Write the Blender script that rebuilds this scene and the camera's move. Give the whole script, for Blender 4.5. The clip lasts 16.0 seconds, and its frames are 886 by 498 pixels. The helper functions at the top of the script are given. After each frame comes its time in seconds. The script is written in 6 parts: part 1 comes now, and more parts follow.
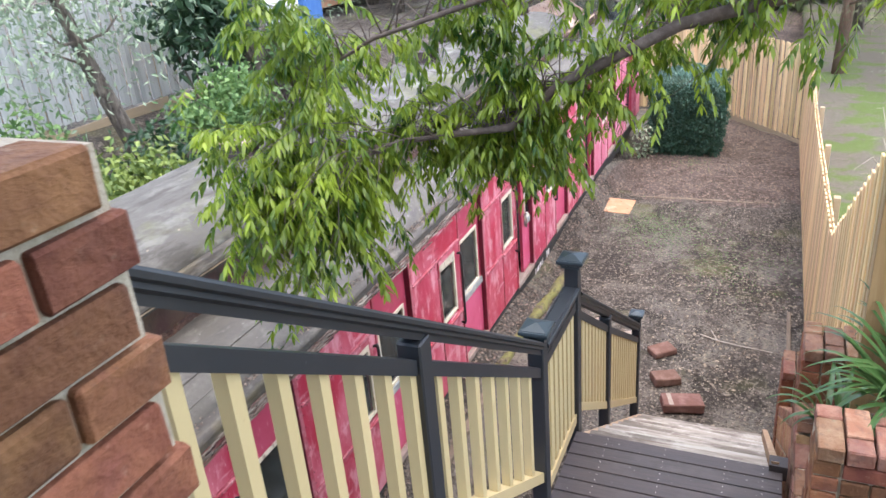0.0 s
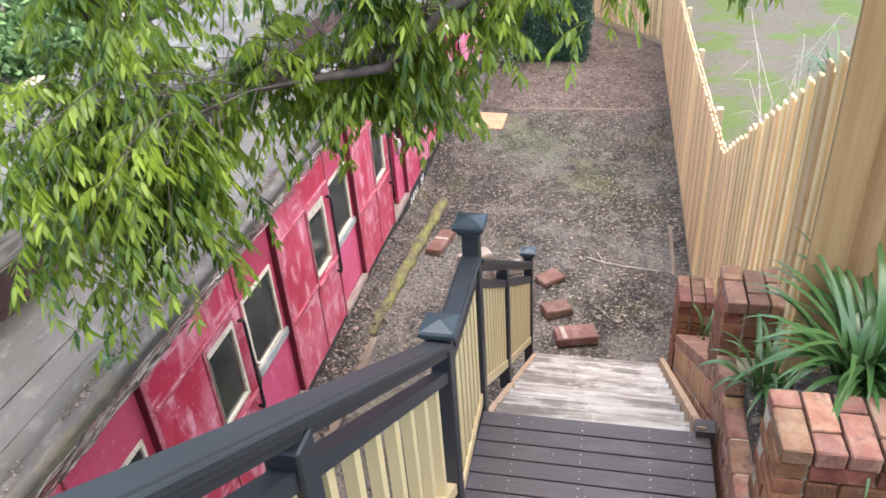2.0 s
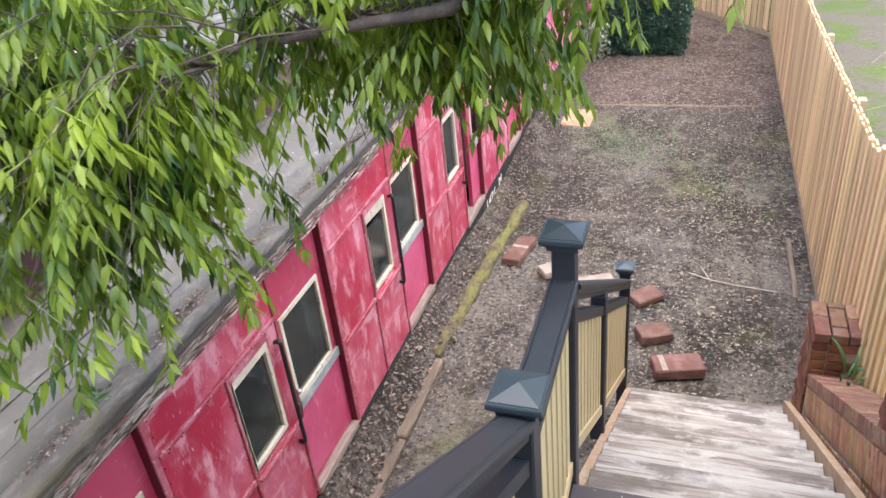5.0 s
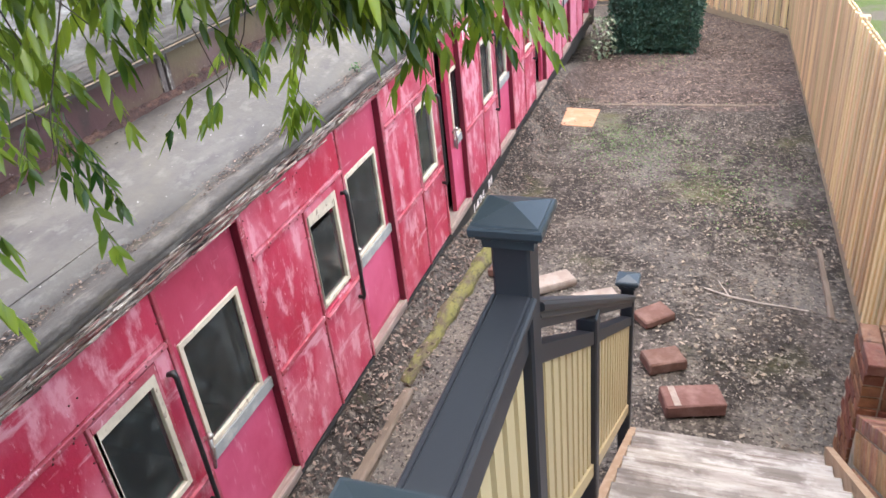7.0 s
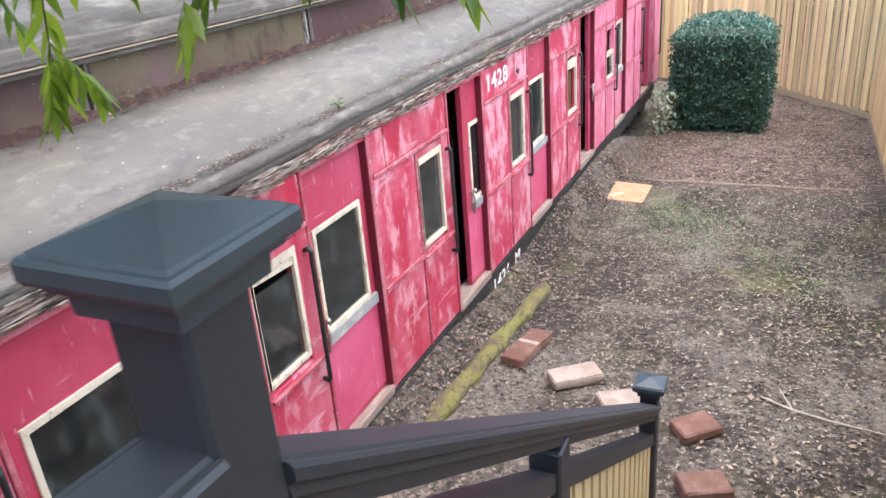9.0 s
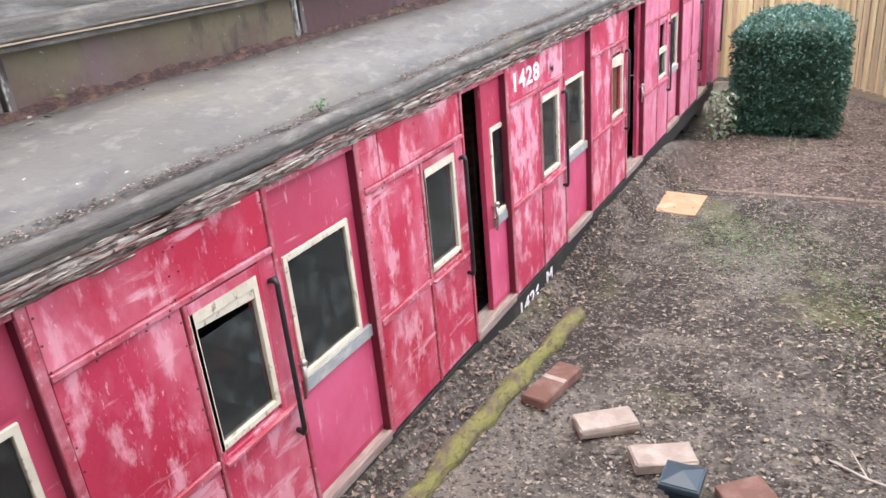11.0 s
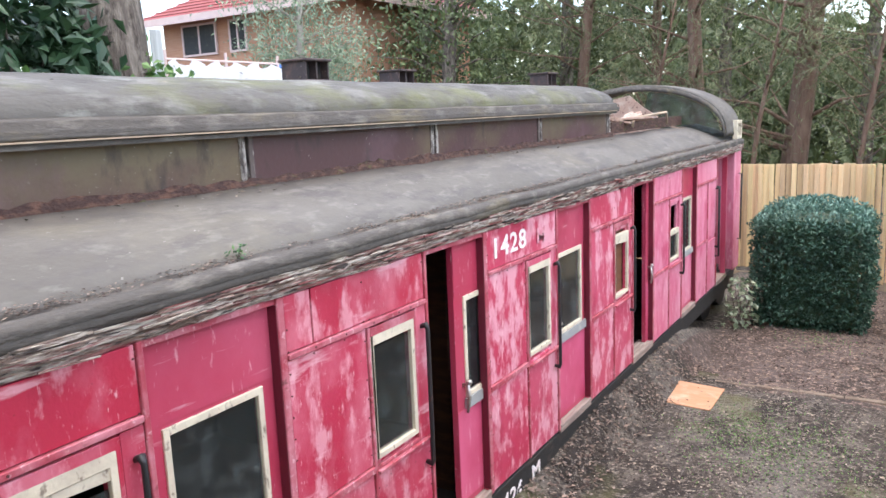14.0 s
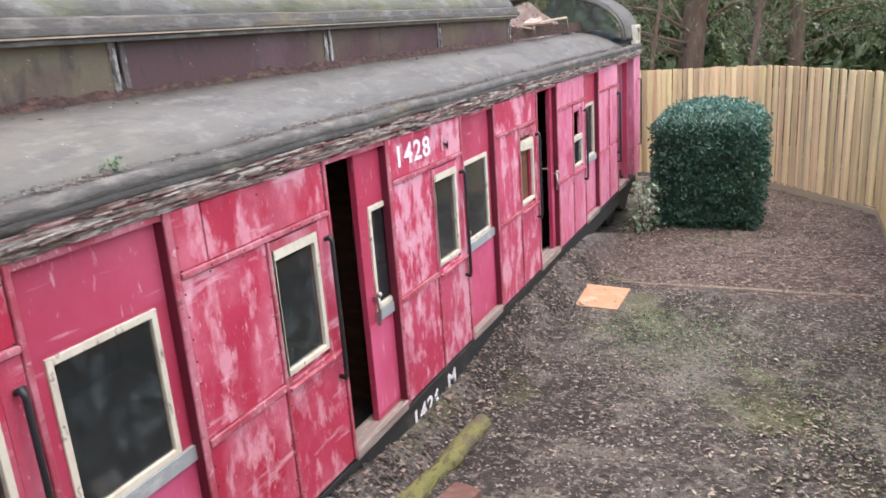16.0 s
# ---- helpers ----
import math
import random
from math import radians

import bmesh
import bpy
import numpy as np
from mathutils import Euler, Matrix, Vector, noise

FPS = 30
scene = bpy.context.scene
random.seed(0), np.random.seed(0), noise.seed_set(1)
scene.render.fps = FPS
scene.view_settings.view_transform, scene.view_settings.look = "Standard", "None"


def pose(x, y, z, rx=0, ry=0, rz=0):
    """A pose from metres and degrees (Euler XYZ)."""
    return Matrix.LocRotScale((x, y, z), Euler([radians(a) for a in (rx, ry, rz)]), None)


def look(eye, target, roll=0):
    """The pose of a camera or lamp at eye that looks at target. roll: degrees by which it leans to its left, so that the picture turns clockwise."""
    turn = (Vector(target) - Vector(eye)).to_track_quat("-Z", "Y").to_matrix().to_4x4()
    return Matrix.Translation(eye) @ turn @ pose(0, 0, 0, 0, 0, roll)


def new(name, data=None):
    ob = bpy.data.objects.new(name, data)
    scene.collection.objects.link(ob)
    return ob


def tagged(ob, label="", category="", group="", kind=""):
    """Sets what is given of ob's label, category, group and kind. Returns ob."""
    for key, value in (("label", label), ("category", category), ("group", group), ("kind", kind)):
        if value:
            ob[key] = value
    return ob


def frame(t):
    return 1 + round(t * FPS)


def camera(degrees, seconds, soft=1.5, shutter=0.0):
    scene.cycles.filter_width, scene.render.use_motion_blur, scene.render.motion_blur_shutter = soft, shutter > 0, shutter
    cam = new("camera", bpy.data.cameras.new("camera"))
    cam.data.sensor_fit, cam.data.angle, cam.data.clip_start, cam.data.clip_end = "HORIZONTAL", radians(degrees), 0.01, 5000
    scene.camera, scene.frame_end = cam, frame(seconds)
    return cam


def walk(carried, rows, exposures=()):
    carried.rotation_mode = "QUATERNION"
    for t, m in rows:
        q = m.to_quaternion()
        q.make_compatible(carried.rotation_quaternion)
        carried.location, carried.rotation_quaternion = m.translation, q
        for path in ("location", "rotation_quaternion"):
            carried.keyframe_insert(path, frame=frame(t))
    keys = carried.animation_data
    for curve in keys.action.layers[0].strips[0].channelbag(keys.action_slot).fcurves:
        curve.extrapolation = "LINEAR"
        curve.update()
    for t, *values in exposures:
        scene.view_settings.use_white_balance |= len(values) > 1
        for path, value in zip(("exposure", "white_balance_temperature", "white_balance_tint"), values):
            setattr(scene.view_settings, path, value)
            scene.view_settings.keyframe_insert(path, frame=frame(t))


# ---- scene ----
cam = camera(60.2, 16.0, shutter=0.3)
METRES, EYE, TILT, LEAN, TURN = 6.4, 5.4, 0.0, 0.0, 24.8
ROWS = [
    (0.0, 0.0, 0.0, 0.0, -2.03, -24.27, 4.5),
    (0.5, 0.0051, 0.0439, -0.0063, -3.81, -26.44, 4.36),
    (1.0, 0.0126, 0.0816, -0.008, -5.0, -29.08, 4.33),
    (1.5, 0.0085, 0.1196, -0.0098, -8.32, -30.52, 4.25),
    (2.0, 0.0035, 0.1455, -0.0125, -12.81, -31.93, 3.72),
    (2.5, 0.0055, 0.1657, -0.0215, -14.64, -33.29, 3.28),
    (3.0, 0.0083, 0.1858, -0.0381, -11.31, -32.79, 4.93),
    (3.5, 0.0117, 0.2032, -0.046, -7.04, -31.74, 5.49),
    (6.0, 0.0527, 0.3679, -0.1487, -7.36, -31.18, 5.45),
    (6.5, 0.0706, 0.4016, -0.1763, -8.47, -31.31, 5.4),
    (7.0, 0.0857, 0.4351, -0.1966, -6.38, -30.03, 5.54),
    (7.5, 0.113, 0.4675, -0.2194, -4.64, -27.97, 5.57),
    (8.0, 0.1301, 0.5055, -0.2428, -5.51, -25.86, 5.57),
    (8.5, 0.147, 0.5394, -0.266, -1.78, -24.95, 5.61),
    (9.0, 0.1617, 0.5739, -0.2844, -0.69, -23.72, 4.33),
    (11.5, 0.2196, 0.7259, -0.3278, 6.98, -22.81, 5.52),
    (12.0, 0.2456, 0.7487, -0.3521, 10.48, -21.07, 5.93),
    (12.5, 0.2536, 0.7747, -0.3685, 10.86, -18.1, 5.24),
    (13.0, 0.2565, 0.7963, -0.3665, 10.45, -13.96, 3.65),
    (13.5, 0.2599, 0.7996, -0.36, 8.87, -11.44, 2.51),
    (14.0, 0.2646, 0.7993, -0.3553, 6.62, -10.0, 2.4),
    (14.5, 0.2666, 0.7982, -0.3564, 4.91, -10.05, 3.06),
    (15.0, 0.2654, 0.7992, -0.3608, 3.45, -11.32, 3.89),
    (15.5, 0.263, 0.8034, -0.3671, 1.91, -13.73, 4.54),
    (16.0, 0.2685, 0.8183, -0.375, -0.59, -16.12, 4.03),
]
walk(cam, [(t, pose(0, 0, EYE, TILT, LEAN, TURN) @ pose(METRES * x, METRES * y, METRES * z, 90 + pitch, roll, yaw)) for t, x, y, z, yaw, pitch, roll in ROWS], [(0.0, 2.28), (2.0, 2.40), (3.5, 2.40), (6.0, 2.31), (9.0, 2.34), (12.0, 2.20), (13.0, 2.14), (14.0, 2.05), (16.0, 2.0)])

# ---- daylight: bright overcast ----
world = bpy.data.worlds.new("world")
scene.world = world
world.use_nodes = True
wn, wl = world.node_tree.nodes, world.node_tree.links
sky = wn.new("ShaderNodeTexSky")
sky.sky_type, sky.sun_disc = "NISHITA", False
sky.sun_elevation, sky.sun_rotation = radians(82), radians(100)
sky.air_density, sky.dust_density, sky.ozone_density = 1.0, 2.0, 0.0
wl.new(sky.outputs["Color"], wn["Background"].inputs["Color"])
wn["Background"].inputs["Strength"].default_value = 0.15
sun = new("sun", bpy.data.lights.new("sun", "SUN"))
sun.data.energy, sun.data.angle, sun.data.color = 1.0, radians(115), (1.0, 0.90, 0.78)
sun.matrix_world = look((3.8, -0.5, 14), (0, 0, 0))


# ---- materials ----
def mk(name, base, rough=0.8, layers=(), bump=(), metal=0.0, vary=0.0, spec=0.4, shift=True):
    """layers: (scale, detail, low, high, colour, strength); scale may be a triple."""
    m = bpy.data.materials.new(name)
    m.use_nodes = True
    n, l = m.node_tree.nodes, m.node_tree.links
    b = n["Principled BSDF"]
    b.inputs["Roughness"].default_value, b.inputs["Metallic"].default_value = rough, metal
    b.inputs["Specular IOR Level"].default_value = spec
    tc, info = n.new("ShaderNodeTexCoord"), n.new("ShaderNodeObjectInfo")
    add = n.new("ShaderNodeVectorMath")
    add.operation = "MULTIPLY_ADD"
    l.new(info.outputs["Random"], add.inputs[0])
    add.inputs[1].default_value = (37.0, 91.0, 53.0) if shift else (0, 0, 0)
    l.new(tc.outputs["Object"], add.inputs[2])
    col = n.new("ShaderNodeRGB")
    col.outputs[0].default_value = (*base, 1)
    out = col.outputs[0]

    def noise_tex(scale, detail):
        mp = n.new("ShaderNodeMapping")
        mp.inputs["Scale"].default_value = scale if isinstance(scale, tuple) else (scale,) * 3
        l.new(add.outputs[0], mp.inputs["Vector"])
        t = n.new("ShaderNodeTexNoise")
        t.inputs["Scale"].default_value, t.inputs["Detail"].default_value = 1.0, detail
        t.inputs["Roughness"].default_value = 0.62
        l.new(mp.outputs[0], t.inputs["Vector"])
        return t.outputs["Fac"]

    for scale, detail, low, high, colour, strength in layers:
        mr = n.new("ShaderNodeMapRange")
        mr.inputs["From Min"].default_value, mr.inputs["From Max"].default_value = low, high
        mr.inputs["To Max"].default_value = strength
        l.new(noise_tex(scale, detail), mr.inputs["Value"])
        mx = n.new("ShaderNodeMix")
        mx.data_type = "RGBA"
        l.new(mr.outputs[0], mx.inputs["Factor"])
        l.new(out, mx.inputs["A"])
        mx.inputs["B"].default_value = (*colour, 1)
        out = mx.outputs["Result"]
    if vary:
        hs = n.new("ShaderNodeHueSaturation")
        mr = n.new("ShaderNodeMapRange")
        mr.inputs["To Min"].default_value, mr.inputs["To Max"].default_value = 1 - vary, 1 + vary
        l.new(info.outputs["Random"], mr.inputs["Value"])
        l.new(mr.outputs[0], hs.inputs["Value"])
        far_apart, wrap, tint = n.new("ShaderNodeMath"), n.new("ShaderNodeMath"), n.new("ShaderNodeMapRange")
        far_apart.operation, wrap.operation = "MULTIPLY", "FRACT"
        far_apart.inputs[1].default_value = 17.3
        tint.inputs["To Min"].default_value, tint.inputs["To Max"].default_value = 0.5 - vary * 0.06, 0.5 + vary * 0.06
        l.new(info.outputs["Random"], far_apart.inputs[0])
        l.new(far_apart.outputs[0], wrap.inputs[0])
        l.new(wrap.outputs[0], tint.inputs["Value"])
        l.new(tint.outputs[0], hs.inputs["Hue"])
        l.new(out, hs.inputs["Color"])
        out = hs.outputs[0]
    l.new(out, b.inputs["Base Color"])
    if bump:
        bp = n.new("ShaderNodeBump")
        bp.inputs["Strength"].default_value, bp.inputs["Distance"].default_value = bump[1], bump[2]
        l.new(noise_tex(bump[0], 4.0), bp.inputs["Height"])
        l.new(bp.outputs[0], b.inputs["Normal"])
    return m


def leafy(name, dark, light, rough=0.5, thin=0.25, bias=1.0, clump=0.0):
    """Leaves that differ from island to island and let some light through."""
    m = bpy.data.materials.new(name)
    m.use_nodes = True
    n, l = m.node_tree.nodes, m.node_tree.links
    b = n["Principled BSDF"]
    g = n.new("ShaderNodeNewGeometry")
    curve = n.new("ShaderNodeMath")
    curve.operation = "POWER"
    curve.inputs[1].default_value = bias
    l.new(g.outputs["Random Per Island"], curve.inputs[0])
    mx = n.new("ShaderNodeMix")
    mx.data_type = "RGBA"
    out = curve.outputs[0]
    if clump:
        tc, nz, mr, half = n.new("ShaderNodeTexCoord"), n.new("ShaderNodeTexNoise"), n.new("ShaderNodeMapRange"), n.new("ShaderNodeMix")
        nz.inputs["Scale"].default_value, nz.inputs["Detail"].default_value = clump, 3.0
        mr.inputs["From Min"].default_value, mr.inputs["From Max"].default_value = 0.40, 0.66
        half.inputs["Factor"].default_value = 0.5
        l.new(tc.outputs["Object"], nz.inputs["Vector"])
        l.new(nz.outputs["Fac"], mr.inputs["Value"])
        l.new(out, half.inputs["A"])
        l.new(mr.outputs[0], half.inputs["B"])
        out = half.outputs["Result"]
    l.new(out, mx.inputs["Factor"])
    mx.inputs["A"].default_value, mx.inputs["B"].default_value = (*dark, 1), (*light, 1)
    l.new(mx.outputs["Result"], b.inputs["Base Color"])
    b.inputs["Roughness"].default_value = rough
    tr = n.new("ShaderNodeBsdfTranslucent")
    l.new(mx.outputs["Result"], tr.inputs["Color"])
    ms = n.new("ShaderNodeMixShader")
    ms.inputs[0].default_value = thin
    l.new(b.outputs[0], ms.inputs[1])
    l.new(tr.outputs[0], ms.inputs[2])
    l.new(ms.outputs[0], n["Material Output"].inputs["Surface"])
    return m


RED, PINK, CHALK = (0.42, 0.027, 0.060), (0.60, 0.17, 0.225), (0.76, 0.45, 0.49)
paint_red = mk("crimson_paint", RED, 0.36, [
    ((1.1, 0.8, 0.9), 6, 0.40, 0.72, (0.54, 0.065, 0.125), 0.75),
    ((4, 2.2, 1.3), 9, 0.45, 0.66, PINK, 0.9),
    ((11, 7, 3.2), 10, 0.52, 0.62, (0.72, 0.34, 0.39), 0.75),
    ((5, 1.6, 9), 9, 0.58, 0.66, CHALK, 0.60),
    ((70, 55, 16), 8, 0.62, 0.70, (0.76, 0.50, 0.52), 0.6),
    ((2.2, 1.5, 1.2), 5, 0.56, 0.8, (0.22, 0.008, 0.025), 0.65),
    ((26, 18, 26), 6, 0.69, 0.74, (0.10, 0.03, 0.03), 0.7)], ((60, 60, 60), 0.12, 0.01))
paint_faded = mk("faded_crimson_paint", (0.58, 0.14, 0.22), 0.55, [
    ((6, 3, 1.1), 8, 0.40, 0.64, (0.70, 0.30, 0.38), 0.85),
    ((24, 18, 4.5), 8, 0.56, 0.70, CHALK, 0.7),
    ((4, 2.5, 1.8), 7, 0.52, 0.66, (0.42, 0.03, 0.09), 0.75)], ((60, 60, 60), 0.12, 0.01))
paint_mid = mk("half_faded_crimson_paint", (0.46, 0.038, 0.085), 0.45, [
    ((1.1, 0.8, 0.9), 6, 0.40, 0.70, (0.54, 0.10, 0.165), 0.8),
    ((8, 5, 2.8), 8, 0.49, 0.58, (0.72, 0.35, 0.41), 0.85),
    ((22, 15, 6), 9, 0.56, 0.66, CHALK, 0.65),
    ((2.6, 1.8, 1.4), 7, 0.54, 0.72, (0.33, 0.012, 0.045), 0.75)], ((60, 60, 60), 0.12, 0.01))
paint_leaf = mk("door_paint", (0.43, 0.042, 0.085), 0.4, [
    ((1.5, 0.9, 0.8), 6, 0.42, 0.7, (0.53, 0.10, 0.165), 0.8),
    ((40, 30, 9), 8, 0.62, 0.70, CHALK, 0.55),
    ((14, 3, 26), 8, 0.64, 0.74, CHALK, 0.45),
    ((4, 2.5, 2.0), 6, 0.56, 0.75, (0.26, 0.012, 0.035), 0.6)], ((40, 40, 40), 0.08, 0.01))
paint_magenta = mk("faded_magenta_paint", (0.60, 0.11, 0.205), 0.5, [
    ((3, 1.4, 1.2), 6, 0.40, 0.70, (0.41, 0.022, 0.07), 0.75),
    ((26, 20, 5), 8, 0.60, 0.74, CHALK, 0.5)], ((40, 40, 40), 0.08, 0.01))
paint_strip = mk("worn_strip_paint", (0.38, 0.060, 0.085), 0.55, [
    ((9, 5, 5), 8, 0.44, 0.66, (0.58, 0.24, 0.28), 0.75),
    ((40, 26, 22), 8, 0.58, 0.68, (0.72, 0.47, 0.48), 0.65),
    ((30, 14, 30), 6, 0.58, 0.70, (0.14, 0.05, 0.045), 0.75)], ((70, 70, 70), 0.3, 0.01))
jamb_paint = mk("dark_maroon_jamb", (0.12, 0.010, 0.024), 0.6, [((8, 8, 3), 6, 0.48, 0.7, (0.20, 0.022, 0.045), 0.7)], ((50, 50, 50), 0.2, 0.01))
cream_sash = mk("weathered_cream_paint", (0.66, 0.59, 0.45), 0.6, [
    ((7, 5, 5), 7, 0.46, 0.66, (0.45, 0.39, 0.30), 0.75), ((30, 20, 12), 7, 0.58, 0.66, (0.17, 0.12, 0.09), 0.8), ((50, 50, 50), 4, 0.68, 0.72, (0.40, 0.10, 0.10), 0.5)], (40, 0.25, 0.01))
grey_ledge = mk("grey_weathered_ledge", (0.30, 0.31, 0.30), 0.7, [((10, 6, 10), 5, 0.5, 0.7, (0.55, 0.52, 0.46), 0.7)], (40, 0.2, 0.01))
roof_canvas = mk("weathered_roof_canvas", (0.100, 0.091, 0.078), 0.72, [
    ((2.2, 0.9, 2.2), 8, 0.42, 0.64, (0.140, 0.129, 0.114), 0.8),
    ((7.0, 2.6, 7.0), 8, 0.48, 0.64, (0.075, 0.068, 0.065), 0.75),
    ((14, 6, 14), 8, 0.55, 0.66, (0.20, 0.187, 0.168), 0.45),
    ((0.8, 0.5, 0.8), 6, 0.58, 0.74, (0.20, 0.175, 0.12), 0.6),
    ((34, 20, 34), 4, 0.68, 0.74, (0.55, 0.53, 0.50), 0.5)], ((26, 18, 26), 0.35, 0.02))
cler_roof = mk("mossy_clerestory_roof", (0.098, 0.092, 0.082), 0.85, [
    ((4, 2.4, 4), 9, 0.50, 0.64, (0.19, 0.185, 0.168), 0.75),
    ((9, 2.0, 9), 8, 0.50, 0.62, (0.055, 0.050, 0.043), 0.8),
    ((1.4, 0.8, 1.4), 8, 0.52, 0.66, (0.13, 0.135, 0.055), 0.75),
    ((2.6, 1.6, 2.6), 9, 0.60, 0.68, (0.30, 0.31, 0.28), 0.6)], ((30, 14, 30), 0.5, 0.02))
cler_panel = mk("brown_clerestory_panel", (0.085, 0.042, 0.042), 0.45, [
    ((1.6, 0.7, 1.2), 7, 0.44, 0.62, (0.15, 0.118, 0.068), 0.9),
    ((4, 1.6, 1.6), 8, 0.52, 0.68, (0.15, 0.085, 0.098), 0.8),
    ((9, 5, 2.2), 8, 0.55, 0.66, (0.040, 0.030, 0.028), 0.75),
    ((40, 30, 40), 5, 0.66, 0.72, (0.45, 0.42, 0.37), 0.6)], (30, 0.25, 0.01))
flaky = mk("flaking_cornice_wood", (0.21, 0.15, 0.12), 0.85, [
    ((36, 3.6, 36), 9, 0.45, 0.57, (0.60, 0.54, 0.46), 0.85),
    ((24, 2.6, 60), 8, 0.51, 0.60, (0.28, 0.055, 0.06), 0.75),
    ((40, 5, 40), 9, 0.53, 0.60, (0.030, 0.022, 0.020), 0.9)], ((60, 14, 60), 1.0, 0.03))
cler_post = mk("weathered_clerestory_post", (0.13, 0.105, 0.095), 0.85, [
    ((30, 20, 7), 8, 0.52, 0.60, (0.50, 0.47, 0.42), 0.8), ((20, 14, 5), 7, 0.52, 0.64, (0.045, 0.035, 0.032), 0.8)], ((50, 40, 20), 0.7, 0.02))
gutter_mat = mk("dark_roof_edge", (0.078, 0.069, 0.060), 0.75, [
    ((14, 5, 14), 8, 0.5, 0.68, (0.19, 0.172, 0.148), 0.7), ((4, 1.2, 4), 5, 0.56, 0.72, (0.16, 0.13, 0.07), 0.7)], ((40, 12, 40), 0.6, 0.02))
rot = mk("rotten_timber", (0.055, 0.03, 0.025), 0.9, [((30, 12, 30), 6, 0.45, 0.65, (0.16, 0.085, 0.06), 0.8), ((12, 5, 12), 5, 0.6, 0.7, (0.12, 0.16, 0.04), 0.7)], ((40, 25, 40), 1.0, 0.03))
grey_wood = mk("bare_grey_timber", (0.26, 0.195, 0.165), 0.85, [((40, 4, 40), 5, 0.45, 0.65, (0.42, 0.36, 0.31), 0.7), ((30, 3, 30), 5, 0.6, 0.7, (0.12, 0.09, 0.07), 0.8)], ((60, 6, 60), 0.5, 0.01))
black_steel = mk("black_solebar", (0.028, 0.028, 0.027), 0.65, [((8, 5, 8), 5, 0.55, 0.75, (0.085, 0.07, 0.055), 0.7)], (30, 0.3, 0.01))
bar_black = mk("black_painted_bar", (0.02, 0.02, 0.022), 0.4, [((30, 30, 12), 4, 0.6, 0.75, (0.16, 0.07, 0.05), 0.6)])
chrome = mk("tarnished_handle", (0.5, 0.47, 0.43), 0.35, [((40, 40, 40), 4, 0.5, 0.7, (0.2, 0.13, 0.1), 0.6)], metal=0.8)
# interior wood and dark interior: compartment shade is put into these near-black colours
interior_wood = mk("shade_brown_interior", (0.04, 0.018, 0.010), 0.6, [((4, 1, 20), 5, 0.45, 0.7, (0.11, 0.05, 0.024), 0.7)])
backing_wood = mk("brown_backing_wood", (0.13, 0.055, 0.028), 0.55, [((5, 3, 26), 6, 0.45, 0.7, (0.22, 0.10, 0.05), 0.7)])
interior_dark = mk("shade_dark_interior", (0.02, 0.018, 0.017), 0.8, [((6, 6, 6), 4, 0.45, 0.7, (0.07, 0.055, 0.045), 0.7)])
white_paint = mk("white_lettering", (0.80, 0.76, 0.74), 0.6, [((30, 30, 30), 5, 0.60, 0.70, (0.55, 0.20, 0.24), 0.8)])
ghost_paint = mk("faint_lettering", (0.66, 0.32, 0.37), 0.6, [((30, 30, 30), 5, 0.5, 0.7, (0.48, 0.06, 0.12), 0.8)])
charcoal = mk("charcoal_gloss_paint", (0.020, 0.023, 0.028), 0.48, [((5, 5, 5), 6, 0.5, 0.75, (0.030, 0.033, 0.038), 0.6), ((60, 60, 60), 3, 0.70, 0.76, (0.12, 0.12, 0.12), 0.4)], (80, 0.05, 0.005), spec=0.5)
cap_paint = mk("slate_cap_paint", (0.026, 0.038, 0.046), 0.40, [((6, 6, 6), 6, 0.5, 0.75, (0.040, 0.055, 0.064), 0.6)], (80, 0.05, 0.005), spec=0.5)
cream = mk("cream_paint", (0.50, 0.405, 0.220), 0.5, [((7, 7, 3), 5, 0.5, 0.75, (0.49, 0.40, 0.215), 0.6), ((50, 50, 50), 4, 0.68, 0.74, (0.36, 0.28, 0.16), 0.5)], (70, 0.06, 0.005), vary=0.05)
decking = mk("dark_oiled_decking", (0.050, 0.042, 0.043), 0.55, [((2, 40, 30), 4, 0.45, 0.7, (0.070, 0.056, 0.055), 0.7), ((2.2, 3, 3), 7, 0.52, 0.7, (0.105, 0.09, 0.086), 0.55), ((45, 45, 45), 3, 0.70, 0.74, (0.5, 0.48, 0.44), 0.7)], ((6, 70, 60), 0.25, 0.008), vary=0.14)
bare_tread = mk("bleached_tread_timber", (0.30, 0.268, 0.235), 0.9, [((1.3, 10, 8), 9, 0.42, 0.58, (0.47, 0.445, 0.41), 0.85), ((2.0, 34, 20), 8, 0.50, 0.64, (0.155, 0.12, 0.098), 0.85), ((2.4, 4, 4), 9, 0.50, 0.62, (0.12, 0.10, 0.088), 0.75), ((7, 12, 12), 9, 0.56, 0.66, (0.48, 0.46, 0.43), 0.75)], ((6, 70, 60), 0.7, 0.012), vary=0.10)
stringer_mat = mk("brown_stringer_timber", (0.36, 0.24, 0.15), 0.8, [((20, 3, 20), 5, 0.45, 0.7, (0.48, 0.36, 0.25), 0.7), ((6, 3, 6), 5, 0.6, 0.7, (0.15, 0.10, 0.06), 0.7)], ((50, 8, 50), 0.3, 0.01))
